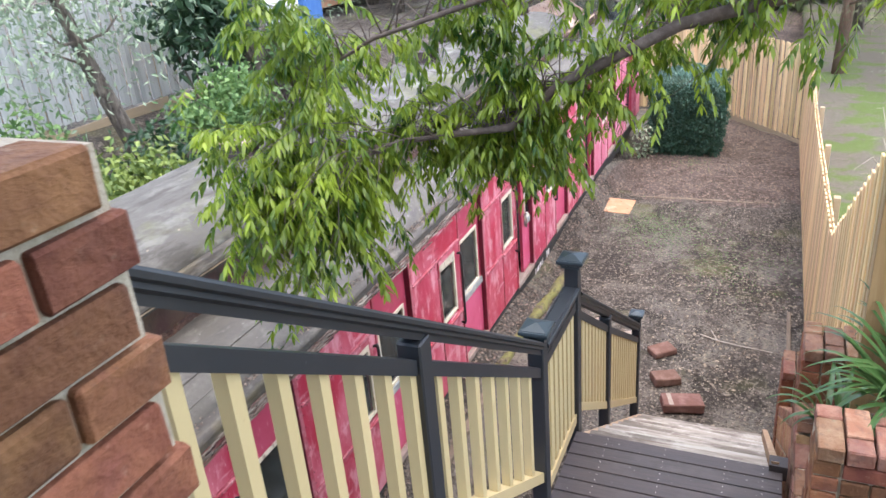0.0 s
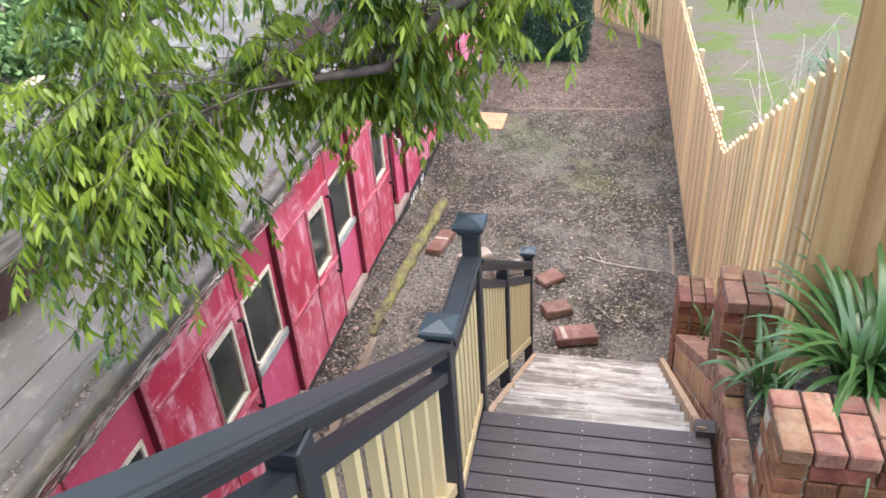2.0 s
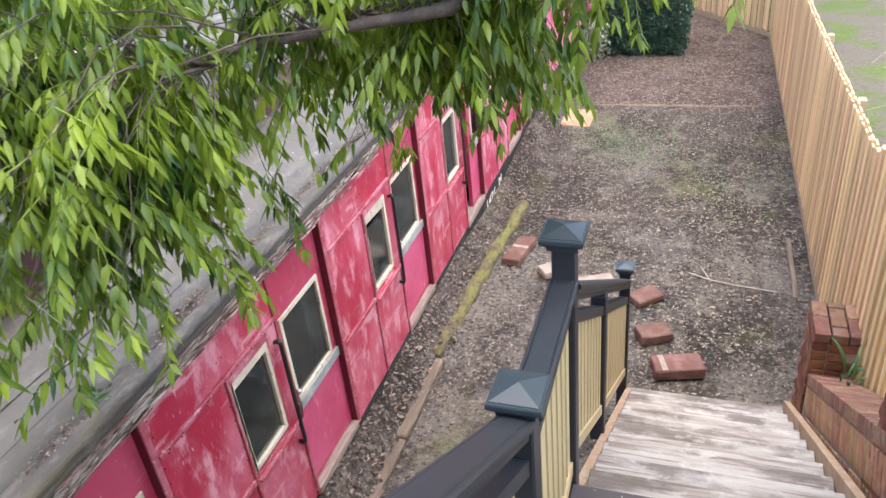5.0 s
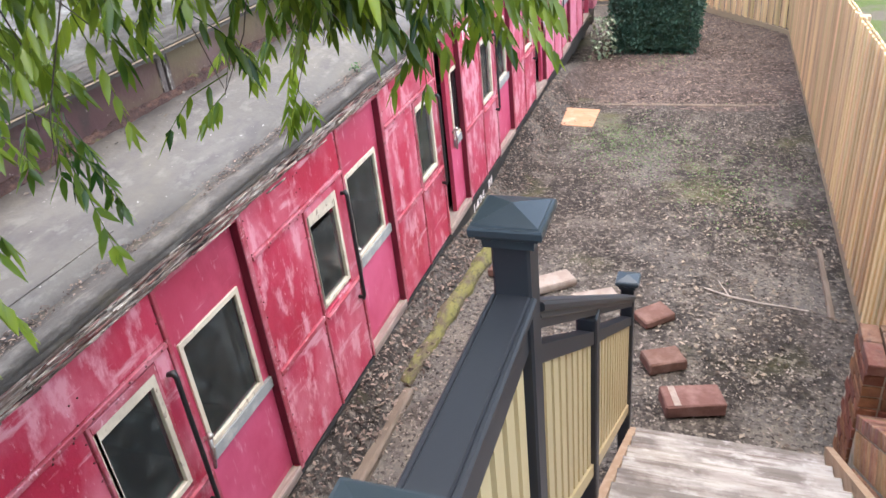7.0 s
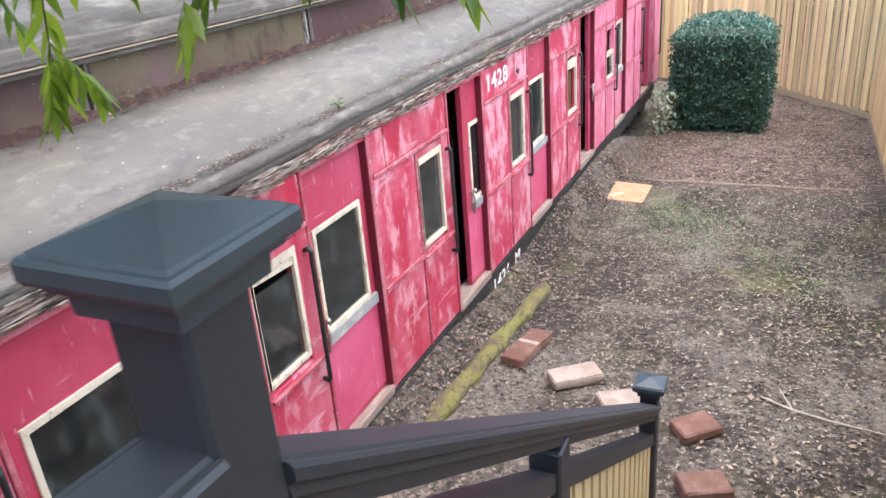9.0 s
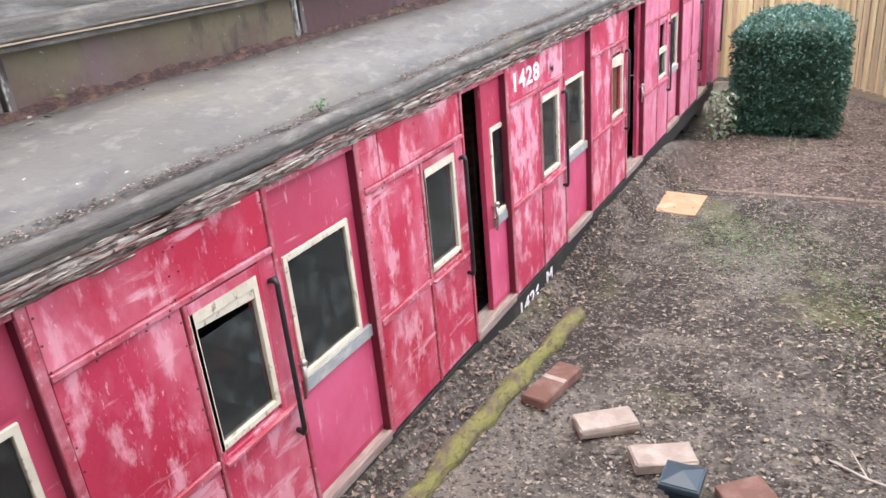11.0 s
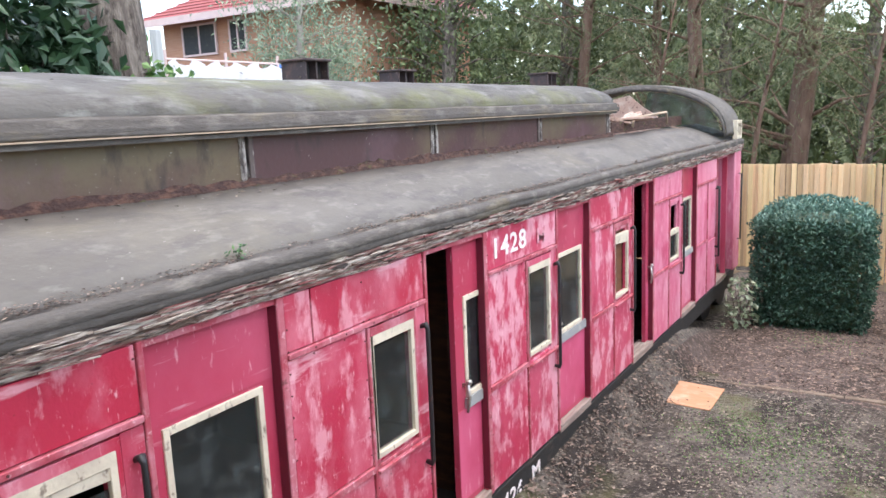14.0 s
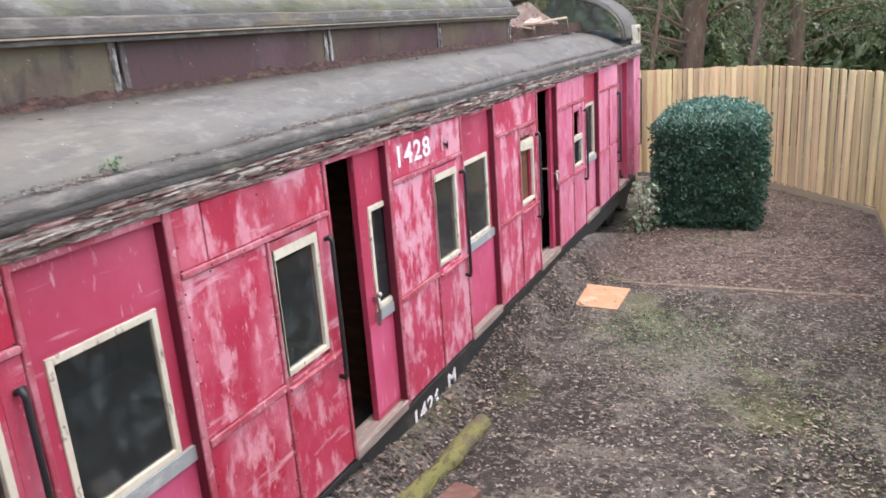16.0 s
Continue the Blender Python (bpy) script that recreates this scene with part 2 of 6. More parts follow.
paling_mat = mk("golden_pine_paling", (0.68, 0.48, 0.25), 0.75, [((26, 26, 1.2), 7, 0.40, 0.68, (0.74, 0.56, 0.33), 0.75), ((14, 14, 0.8), 7, 0.50, 0.70, (0.40, 0.26, 0.12), 0.75), ((5, 5, 1.6), 6, 0.54, 0.72, (0.33, 0.26, 0.18), 0.6), ((60, 60, 30), 3, 0.71, 0.74, (0.13, 0.07, 0.03), 0.8)], ((70, 70, 5), 0.35, 0.008), vary=0.24)
board_mat = mk("brown_pine_board", (0.30, 0.185, 0.080), 0.75, [((20, 20, 1.0), 8, 0.40, 0.66, (0.385, 0.255, 0.125), 0.8), ((12, 12, 0.7), 8, 0.50, 0.68, (0.24, 0.145, 0.065), 0.75), ((12, 12, 7), 4, 0.68, 0.73, (0.10, 0.05, 0.025), 0.85)], ((70, 70, 5), 0.35, 0.008), vary=0.14)
plinth_mat = mk("grey_pine_plinth", (0.40, 0.31, 0.20), 0.8, [((8, 2, 20), 5, 0.45, 0.7, (0.30, 0.24, 0.17), 0.7)], ((20, 8, 60), 0.3, 0.01), vary=0.1)
grey_paling = mk("grey_old_paling", (0.42, 0.43, 0.42), 0.9, [((20, 20, 1.2), 5, 0.42, 0.68, (0.55, 0.56, 0.54), 0.7), ((7, 7, 1.5), 4, 0.58, 0.72, (0.26, 0.27, 0.24), 0.7)], ((60, 60, 4), 0.4, 0.01), vary=0.15)
brick_red = mk("red_brick", (0.15, 0.054, 0.030), 0.85, [((9, 9, 9), 8, 0.42, 0.64, (0.27, 0.115, 0.058), 0.85), ((5, 5, 5), 7, 0.54, 0.68, (0.10, 0.045, 0.035), 0.6), ((8, 8, 8), 5, 0.58, 0.72, (0.22, 0.085, 0.06), 0.7), ((70, 70, 70), 4, 0.66, 0.72, (0.10, 0.05, 0.04), 0.6), ((30, 30, 30), 6, 0.62, 0.70, (0.33, 0.20, 0.13), 0.5)], (45, 0.8, 0.012), vary=0.30)
brick_cap = mk("worn_pale_brick", (0.21, 0.098, 0.062), 0.88, [((9, 9, 9), 8, 0.42, 0.66, (0.31, 0.195, 0.135), 0.85), ((16, 16, 16), 8, 0.54, 0.66, (0.10, 0.065, 0.055), 0.7), ((6, 6, 6), 5, 0.56, 0.7, (0.20, 0.12, 0.10), 0.7), ((9, 9, 9), 5, 0.62, 0.72, (0.20, 0.21, 0.12), 0.55)], (45, 0.8, 0.012), vary=0.30)
brick_tan = mk("sandy_tan_brick", (0.34, 0.175, 0.095), 0.88, [((12, 12, 12), 5, 0.42, 0.66, (0.46, 0.28, 0.165), 0.8), ((6, 6, 6), 5, 0.56, 0.7, (0.30, 0.17, 0.10), 0.7), ((20, 20, 20), 7, 0.58, 0.68, (0.19, 0.10, 0.06), 0.6)], (50, 0.7, 0.01), vary=0.28)
mortar_mat = mk("grey_mortar", (0.42, 0.37, 0.29), 0.95, [((12, 12, 12), 5, 0.45, 0.7, (0.26, 0.23, 0.17), 0.8), ((7, 7, 7), 5, 0.6, 0.7, (0.16, 0.17, 0.09), 0.6)], (80, 0.6, 0.01))
ply_mat = mk("orange_plywood", (0.44, 0.22, 0.115), 0.6, [((2, 20, 2), 4, 0.4, 0.7, (0.52, 0.31, 0.19), 0.7), ((4, 4, 4), 6, 0.55, 0.7, (0.60, 0.44, 0.32), 0.6)], ((6, 50, 20), 0.15, 0.005))
log_mat = mk("mossy_log", (0.12, 0.095, 0.062), 0.9, [((7, 4, 7), 9, 0.42, 0.56, (0.19, 0.185, 0.055), 0.85), ((18, 12, 18), 8, 0.54, 0.62, (0.07, 0.06, 0.035), 0.7), ((12, 5, 12), 6, 0.55, 0.7, (0.12, 0.085, 0.06), 0.7)], ((40, 14, 40), 1.0, 0.03))
bare_log = mk("half_buried_sleeper", (0.15, 0.115, 0.085), 0.9, [((20, 2, 20), 5, 0.45, 0.68, (0.25, 0.2, 0.16), 0.7)], ((50, 5, 50), 0.6, 0.02))
bark = mk("dark_branch_bark", (0.085, 0.065, 0.055), 0.85, [((20, 20, 20), 5, 0.45, 0.7, (0.17, 0.14, 0.12), 0.7)], (60, 0.6, 0.01))
trunk_bark = mk("grey_brown_bark", (0.12, 0.097, 0.080), 0.9, [((12, 12, 3), 8, 0.46, 0.62, (0.27, 0.23, 0.19), 0.8), ((14, 14, 6), 8, 0.52, 0.64, (0.045, 0.034, 0.028), 0.85)], ((20, 20, 5), 1.0, 0.05))
pine_bark = mk("reddish_bark", (0.15, 0.09, 0.062), 0.9, [((9, 9, 1.5), 6, 0.42, 0.66, (0.24, 0.16, 0.115), 0.8), ((12, 12, 3), 5, 0.58, 0.7, (0.08, 0.045, 0.03), 0.8)], ((20, 20, 5), 1.0, 0.05))
grey_twig = mk("bare_grey_twigs", (0.38, 0.34, 0.29), 0.9, [((10, 10, 10), 4, 0.45, 0.7, (0.25, 0.21, 0.18), 0.7)])
soil = mk("leaf_strewn_soil", (0.062, 0.051, 0.042), 0.95, [
    ((0.55, 0.42, 1), 9, 0.47, 0.57, (0.150, 0.135, 0.117), 0.9),
    ((0.9, 0.6, 1), 9, 0.47, 0.57, (0.028, 0.022, 0.018), 0.92),
    ((2.6, 2.2, 2), 9, 0.52, 0.64, (0.19, 0.165, 0.135), 0.65),
    ((16, 16, 16), 8, 0.53, 0.61, (0.22, 0.19, 0.155), 0.7),
    ((38, 38, 38), 6, 0.60, 0.66, (0.46, 0.41, 0.35), 0.7),
    ((26, 26, 26), 7, 0.54, 0.62, (0.020, 0.016, 0.014), 0.9),
    ((0.7, 0.6, 1), 8, 0.56, 0.70, (0.125, 0.13, 0.045), 0.65)], ((24, 24, 24), 1.0, 0.06), shift=False)
mulch_mat = mk("reddish_bark_mulch", (0.075, 0.058, 0.048), 0.95, [
    ((0.8, 0.8, 1), 9, 0.44, 0.62, (0.15, 0.118, 0.102), 0.85), ((2.2, 2.0, 2), 8, 0.52, 0.64, (0.038, 0.030, 0.026), 0.8),
    ((15, 15, 15), 8, 0.52, 0.61, (0.28, 0.20, 0.165), 0.75),
    ((40, 40, 40), 6, 0.56, 0.66, (0.035, 0.022, 0.018), 0.85)], ((30, 30, 30), 1.0, 0.04), shift=False)
grass_soil = mk("neighbour_lawn", (0.085, 0.125, 0.028), 0.95, [((0.7, 0.7, 1), 9, 0.42, 0.50, (0.125, 0.105, 0.088), 0.97), ((12, 12, 12), 7, 0.5, 0.66, (0.07, 0.085, 0.03), 0.7), ((40, 40, 40), 5, 0.6, 0.66, (0.30, 0.27, 0.22), 0.6)], ((30, 30, 30), 1.0, 0.03), shift=False)
chip_mat = leafy("dry_litter", (0.028, 0.021, 0.017), (0.34, 0.29, 0.23), 0.9, 0.0, 1.6)
straw_chip = leafy("straw_litter", (0.07, 0.05, 0.036), (0.36, 0.30, 0.225), 0.9, 0.0, 1.3)
red_chip = leafy("reddish_litter", (0.036, 0.023, 0.018), (0.32, 0.24, 0.19), 0.9, 0.0, 1.5)
leaf_tree = leafy("drooping_green_leaf", (0.024, 0.080, 0.013), (0.38, 0.50, 0.052), 0.24, 0.45, 1.45, 3.2)
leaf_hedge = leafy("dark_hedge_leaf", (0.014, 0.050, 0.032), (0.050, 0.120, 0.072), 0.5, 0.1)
leaf_hedge_top = leafy("hedge_top_leaf", (0.050, 0.115, 0.085), (0.17, 0.29, 0.22), 0.5, 0.1)
leaf_strap = leafy("strap_leaf", (0.020, 0.062, 0.020), (0.10, 0.20, 0.055), 0.28, 0.15, 1.6)
leaf_shrub = leafy("shrub_leaf", (0.06, 0.14, 0.04), (0.22, 0.35, 0.12), 0.5, 0.2)
leaf_ivy = leafy("dark_ivy_leaf", (0.018, 0.05, 0.024), (0.05, 0.10, 0.045), 0.45, 0.1)
leaf_bank = leafy("yellow_green_leaf", (0.07, 0.13, 0.03), (0.27, 0.34, 0.08), 0.5, 0.25)
leaf_grey = leafy("grey_green_leaf", (0.15, 0.21, 0.14), (0.34, 0.41, 0.27), 0.6, 0.2)
leaf_pine = leafy("needle_foliage", (0.060, 0.078, 0.034), (0.29, 0.30, 0.15), 0.6, 0.15, 1.2, 0.7)
leaf_back = leafy("back_tree_leaf", (0.035, 0.058, 0.022), (0.21, 0.26, 0.10), 0.5, 0.2, 1.2, 0.8)
leaf_vary = leafy("variegated_leaf", (0.14, 0.21, 0.11), (0.42, 0.48, 0.34), 0.5, 0.15)
house_brick = mk("house_brick", (0.46, 0.24, 0.15), 0.9, [((3, 3, 3), 4, 0.45, 0.7, (0.40, 0.20, 0.13), 0.7), ((2, 2, 30), 3, 0.5, 0.62, (0.52, 0.30, 0.20), 0.6)])
roof_tile = mk("red_roof_tile", (0.27, 0.075, 0.07), 0.8, [((6, 6, 6), 4, 0.45, 0.7, (0.21, 0.06, 0.055), 0.7)], vary=0.1)
white_trim = mk("pale_pink_fascia", (0.66, 0.50, 0.46), 0.6, [((5, 5, 5), 3, 0.45, 0.7, (0.58, 0.42, 0.38), 0.6)])
fabric = mk("white_shade_cloth", (0.75, 0.74, 0.74), 0.9, [((5, 5, 2), 4, 0.45, 0.7, (0.6, 0.58, 0.58), 0.7)])
blue_plastic = mk("blue_plastic", (0.06, 0.16, 0.42), 0.5, [((5, 5, 5), 4, 0.45, 0.7, (0.10, 0.22, 0.48), 0.6)])
pale_wall = mk("pale_far_wall", (0.55, 0.50, 0.45), 0.9, [((1, 1, 4), 4, 0.45, 0.7, (0.46, 0.42, 0.38), 0.7)])
rust = mk("rusty_vent_steel", (0.06, 0.045, 0.045), 0.7, [((8, 8, 8), 5, 0.48, 0.7, (0.16, 0.09, 0.065), 0.7), ((30, 30, 30), 4, 0.62, 0.7, (0.28, 0.24, 0.2), 0.5)], (40, 0.3, 0.01))
lid_pale = mk("weathered_vent_lid", (0.40, 0.31, 0.22), 0.8, [((8, 4, 8), 5, 0.45, 0.7, (0.22, 0.17, 0.13), 0.7)], (40, 0.4, 0.01))

slab_wood = mk("torn_beige_lining", (0.40, 0.27, 0.21), 0.85, [((8, 8, 8), 5, 0.45, 0.62, (0.50, 0.40, 0.32), 0.8), ((14, 14, 14), 5, 0.55, 0.65, (0.12, 0.07, 0.055), 0.85)], (40, 0.5, 0.01))
nail_mat = mk("dark_nail", (0.09, 0.03, 0.03), 0.7, [((40, 40, 40), 3, 0.45, 0.7, (0.16, 0.05, 0.05), 0.6)])

glass = bpy.data.materials.new("dusty_glass")
glass.use_nodes = True
_n, _l = glass.node_tree.nodes, glass.node_tree.links
_b = _n["Principled BSDF"]
_b.inputs["Base Color"].default_value = (0.5, 0.52, 0.5, 1)
_b.inputs["Roughness"].default_value = 0.06
_b.inputs["IOR"].default_value = 1.45
_t = _n.new("ShaderNodeTexNoise")
_t.inputs["Scale"].default_value, _t.inputs["Detail"].default_value = 5.0, 6.0
_tc = _n.new("ShaderNodeTexCoord")
_l.new(_tc.outputs["Object"], _t.inputs["Vector"])
_mr = _n.new("ShaderNodeMapRange")
_sp = _n.new("ShaderNodeTexNoise")
_sp.inputs["Scale"].default_value, _sp.inputs["Detail"].default_value = 9.0, 9.0
_l.new(_tc.outputs["Object"], _sp.inputs["Vector"])
_mr.inputs["From Min"].default_value, _mr.inputs["From Max"].default_value = 0.50, 0.85
_mr.inputs["To Min"].default_value, _mr.inputs["To Max"].default_value = 0.975, 0.86
_l.new(_sp.outputs["Fac"], _mr.inputs["Value"])
_l.new(_mr.outputs[0], _b.inputs["Transmission Weight"])
_d = _n.new("ShaderNodeMix")
_d.data_type = "RGBA"
_d.inputs["A"].default_value, _d.inputs["B"].default_value = (0.60, 0.70, 0.70, 1), (0.34, 0.41, 0.41, 1)
_l.new(_t.outputs["Fac"], _d.inputs["Factor"])
_l.new(_d.outputs["Result"], _b.inputs["Base Color"])


# ---- building helpers ----
def thing(name, at, label, category, group="", kind=""):
    ob = new(name)
    ob.empty_display_size = 0.1
    ob.location = at
    return tagged(ob, label, category, group, kind)


def base_of(ob):
    p = Vector(ob.location)
    while ob.parent:
        ob = ob.parent
        p += Vector(ob.location)
    return p


def finish(me, smooth):
    for p in me.polygons:
        p.use_smooth = smooth


def part(name, bm, material, parent=None, label="", smooth=False):
    """One mesh object from a bmesh in world places, under a thing or a part."""
    off = base_of(parent) if parent else Vector((0, 0, 0))
    bmesh.ops.recalc_face_normals(bm, faces=bm.faces)
    if parent:
        bmesh.ops.translate(bm, verts=bm.verts, vec=-off)
    me = bpy.data.meshes.new(name)
    bm.to_mesh(me)
    bm.free()
    finish(me, smooth)
    me.materials.append(material)
    ob = new(name, me)
    if parent:
        ob.parent = parent
    return tagged(ob, label)


def cloud(name, verts, faces, material, parent=None, label="", smooth=False):
    """One mesh object from arrays in world places."""
    off = np.array(base_of(parent)) if parent else np.zeros(3)
    me = bpy.data.meshes.new(name)
    me.from_pydata((np.asarray(verts) - off).tolist(), [], faces.tolist() if isinstance(faces, np.ndarray) else faces)
    finish(me, smooth)
    me.materials.append(material)
    ob = new(name, me)
    if parent:
        ob.parent = parent
    return tagged(ob, label)


def box(bm, x0, y0, z0, x1, y1, z1, bevel=0.0, m=None):
    r = bmesh.ops.create_cube(bm, size=1.0)
    vs = r["verts"]
    for v in vs:
        v.co = Vector(((x0 + x1) / 2 + v.co.x * (x1 - x0), (y0 + y1) / 2 + v.co.y * (y1 - y0), (z0 + z1) / 2 + v.co.z * (z1 - z0)))
    if bevel:
        es = list({e for v in vs for e in v.link_edges})
        out = bmesh.ops.bevel(bm, geom=es, offset=bevel, segments=1, affect="EDGES")
        vs = list({v for f in out["faces"] for v in f.verts} | {v for v in vs if v.is_valid})
    if m is not None:
        bmesh.ops.transform(bm, matrix=m, verts=vs)
    return vs


def boxes(name, list_of, material, parent, label="", bevel=0.0):
    bm = bmesh.new()
    for b in list_of:
        box(bm, *b, bevel=bevel)
    return part(name, bm, material, parent, label)


def rod(bm, p, q, r0, r1=None, n=8):
    p, q = Vector(p), Vector(q)
    d = q - p
    m = Matrix.Translation((p + q) / 2) @ d.to_track_quat("Z", "Y").to_matrix().to_4x4()
    bmesh.ops.create_cone(bm, cap_ends=True, segments=n, radius1=r0, radius2=r0 if r1 is None else r1, depth=d.length, matrix=m)


def chain(bm, pts, radii, n=8):
    """A bent tapered tube through points."""
    pts = [Vector(p) for p in pts]
    rings = []
    for i, p in enumerate(pts):
        d = (pts[min(i + 1, len(pts) - 1)] - pts[max(i - 1, 0)]).normalized()
        a = d.orthogonal().normalized()
        if rings:
            a = (rings[-1][1] - d * rings[-1][1].dot(d)).normalized()
        b = d.cross(a)
        rings.append(([bm.verts.new(p + radii[i] * (a * math.cos(k * 2 * math.pi / n) + b * math.sin(k * 2 * math.pi / n))) for k in range(n)], a))
    for (r0, _), (r1, _) in zip(rings, rings[1:]):
        for k in range(n):
            bm.faces.new((r0[k], r0[(k + 1) % n], r1[(k + 1) % n], r1[k]))
    bm.faces.new(rings[0][0][::-1])
    bm.faces.new(rings[-1][0])


def prism(bm, profile, axis, a, b):
    """Sweep a closed profile of pairs along an axis from a to b."""
    def at(p, s):
        return {"y": (p[0], s, p[1]), "x": (s, p[0], p[1]), "z": (p[0], p[1], s)}[axis]
    r0 = [bm.verts.new(at(p, a)) for p in profile]
    r1 = [bm.verts.new(at(p, b)) for p in profile]
    n = len(profile)
    for k in range(n):
        bm.faces.new((r0[k], r0[(k + 1) % n], r1[(k + 1) % n], r1[k]))
    bm.faces.new(r0[::-1])
    bm.faces.new(r1)


def gz(x, y):
    """Height of the ground."""
    s = 0.09 if y < 8 else 0.09 - 0.037 * (min(y, 22) - 8)
    if -3.6 < x < -2.78:
        k = min(1.0, (-2.78 - x) / 0.28)
        s += k * max(0.0, float(np.interp(y, [7.4, 8.9, 9.7, 10.9, 11.8, 15.2, 17.2], [0.34, 0.31, 0.185, 0.17, 0.25, 0.22, -0.3])) - s)
    if x < -6.3:
        s += 2.5 * min(1.0, (-6.3 - x) / 3.0)
    if x > 0.75:
        s += 0.35
    return s


rng = np.random.default_rng(7)


# ---- ground ----
def ground_sheet():
    xs = np.unique(np.concatenate([[-300, -120, -60, -30, -18, -13], np.arange(-10.0, 3.01, 0.25), [-3.12, -3.07, -2.93, -2.87, -2.78, 0.74, 0.76, 4, 6, 9, 14, 25, 60, 120, 300]]))
    ys = np.unique(np.concatenate([[-300, -120, -50, -20, -8, -3], np.arange(0.0, 24.01, 0.25), [27, 32, 40, 60, 120, 300]]))
    vs, fs = [], []
    for y in ys:
        for x in xs:
            b = 0.035 * noise.noise(Vector((x * 0.9, y * 0.9, 0))) + 0.015 * noise.noise(Vector((x * 3, y * 3, 5)))
            vs.append((x, y, gz(x, y) + (b if abs(x) < 12 and -3 < y < 26 else 0)))
    w = len(xs)
    for j in range(len(ys) - 1):
        for i in range(w - 1):
            fs.append((j * w + i, j * w + i + 1, (j + 1) * w + i + 1, (j + 1) * w + i))
    ob = cloud("ground", vs, fs, soil, smooth=True)
    ob.data.materials.append(mulch_mat)
    ob.data.materials.append(grass_soil)
    for p in ob.data.polygons:
        x, y, _ = p.center
        p.material_index = 2 if x > 0.75 else 1 if y > 14.45 + 0.35 * noise.noise(Vector((x * 1.3, y * 1.3, 7.0))) and x > -3.0 else 0
    tagged(ob, "bare dark soil yard strewn with leaf litter and moss", "ground", kind="structure")


ground_sheet()


# ---- railway carriage ----
FACE, MID, START, END = -3.10, -4.55, -2.2, 18.98
EAVE, SILL = 2.32, 0.39
car = thing("railway_carriage", (MID, 8.4, 0.1), "old crimson railway carriage with faded peeling paint and grey clerestory roof", "railway carriage")
BAYS = [5.86 + 2.01 * k for k in range(-4, 6)]


def holed(bm, outer, inner, x0, x1):
    """A plate across x with one opening; outer and inner are (y0, z0, y1, z1)."""
    def four(r, x):
        y0, z0, y1, z1 = r
        return [bm.verts.new(p) for p in ((x, y0, z0), (x, y1, z0), (x, y1, z1), (x, y0, z1))]
    a, b, c, d = four(outer, x0), four(inner, x0), four(outer, x1), four(inner, x1)
    for i in range(4):
        j = (i + 1) % 4
        for q in ((a[i], a[j], b[j], b[i]), (c[j], c[i], d[i], d[j]), (a[j], a[i], c[i], c[j]), (b[i], b[j], d[j], d[i])):
            bm.faces.new(q)


def framed(name, y0, z0, y1, z1, t, top, x0, x1, material, parent, label=""):
    """One frame round an opening in the carriage's side."""
    bm = bmesh.new()
    holed(bm, (y0, z0, y1, z1), (y0 + t, z0 + t, y1 - t, z1 - top), x0, x1)
    bmesh.ops.bevel(bm, geom=bm.edges[:], offset=0.003, segments=1, affect="EDGES")
    return part(name, bm, material, parent, label)


def window(y0, z0, y1, z1, x, parent, drop=0.0, gap=0.0, bare=False):
    """A cream sash with its pane, let down by drop."""
    z1, z0 = z1 - drop, z0
    s = framed("window_frame", y0, z0, y1, z1, 0.034, 0.06, x - 0.03, x + 0.012, cream_sash, parent)
    if not bare:
        boxes("pane", [(x - 0.017, y0 + 0.03, z0 + 0.03, x - 0.011, y1 - 0.03, z1 - 0.05 - gap)], glass, s, "dusty dark window pane")
    if gap > 0.05:
        bm = bmesh.new()
        box(bm, x - 0.01, y0 + 0.03, -0.035, x + 0.006, y1 - 0.02, 0.035, 0.003)
        bmesh.ops.rotate(bm, verts=bm.verts, cent=(x, y0 + 0.03, 0), matrix=Matrix.Rotation(radians(-4), 3, "X"))
        bmesh.ops.translate(bm, verts=bm.verts, vec=(0, 0, z1 - 0.052))
        part("slipped_rail", bm, cream_sash, s, "slipped cream top rail")


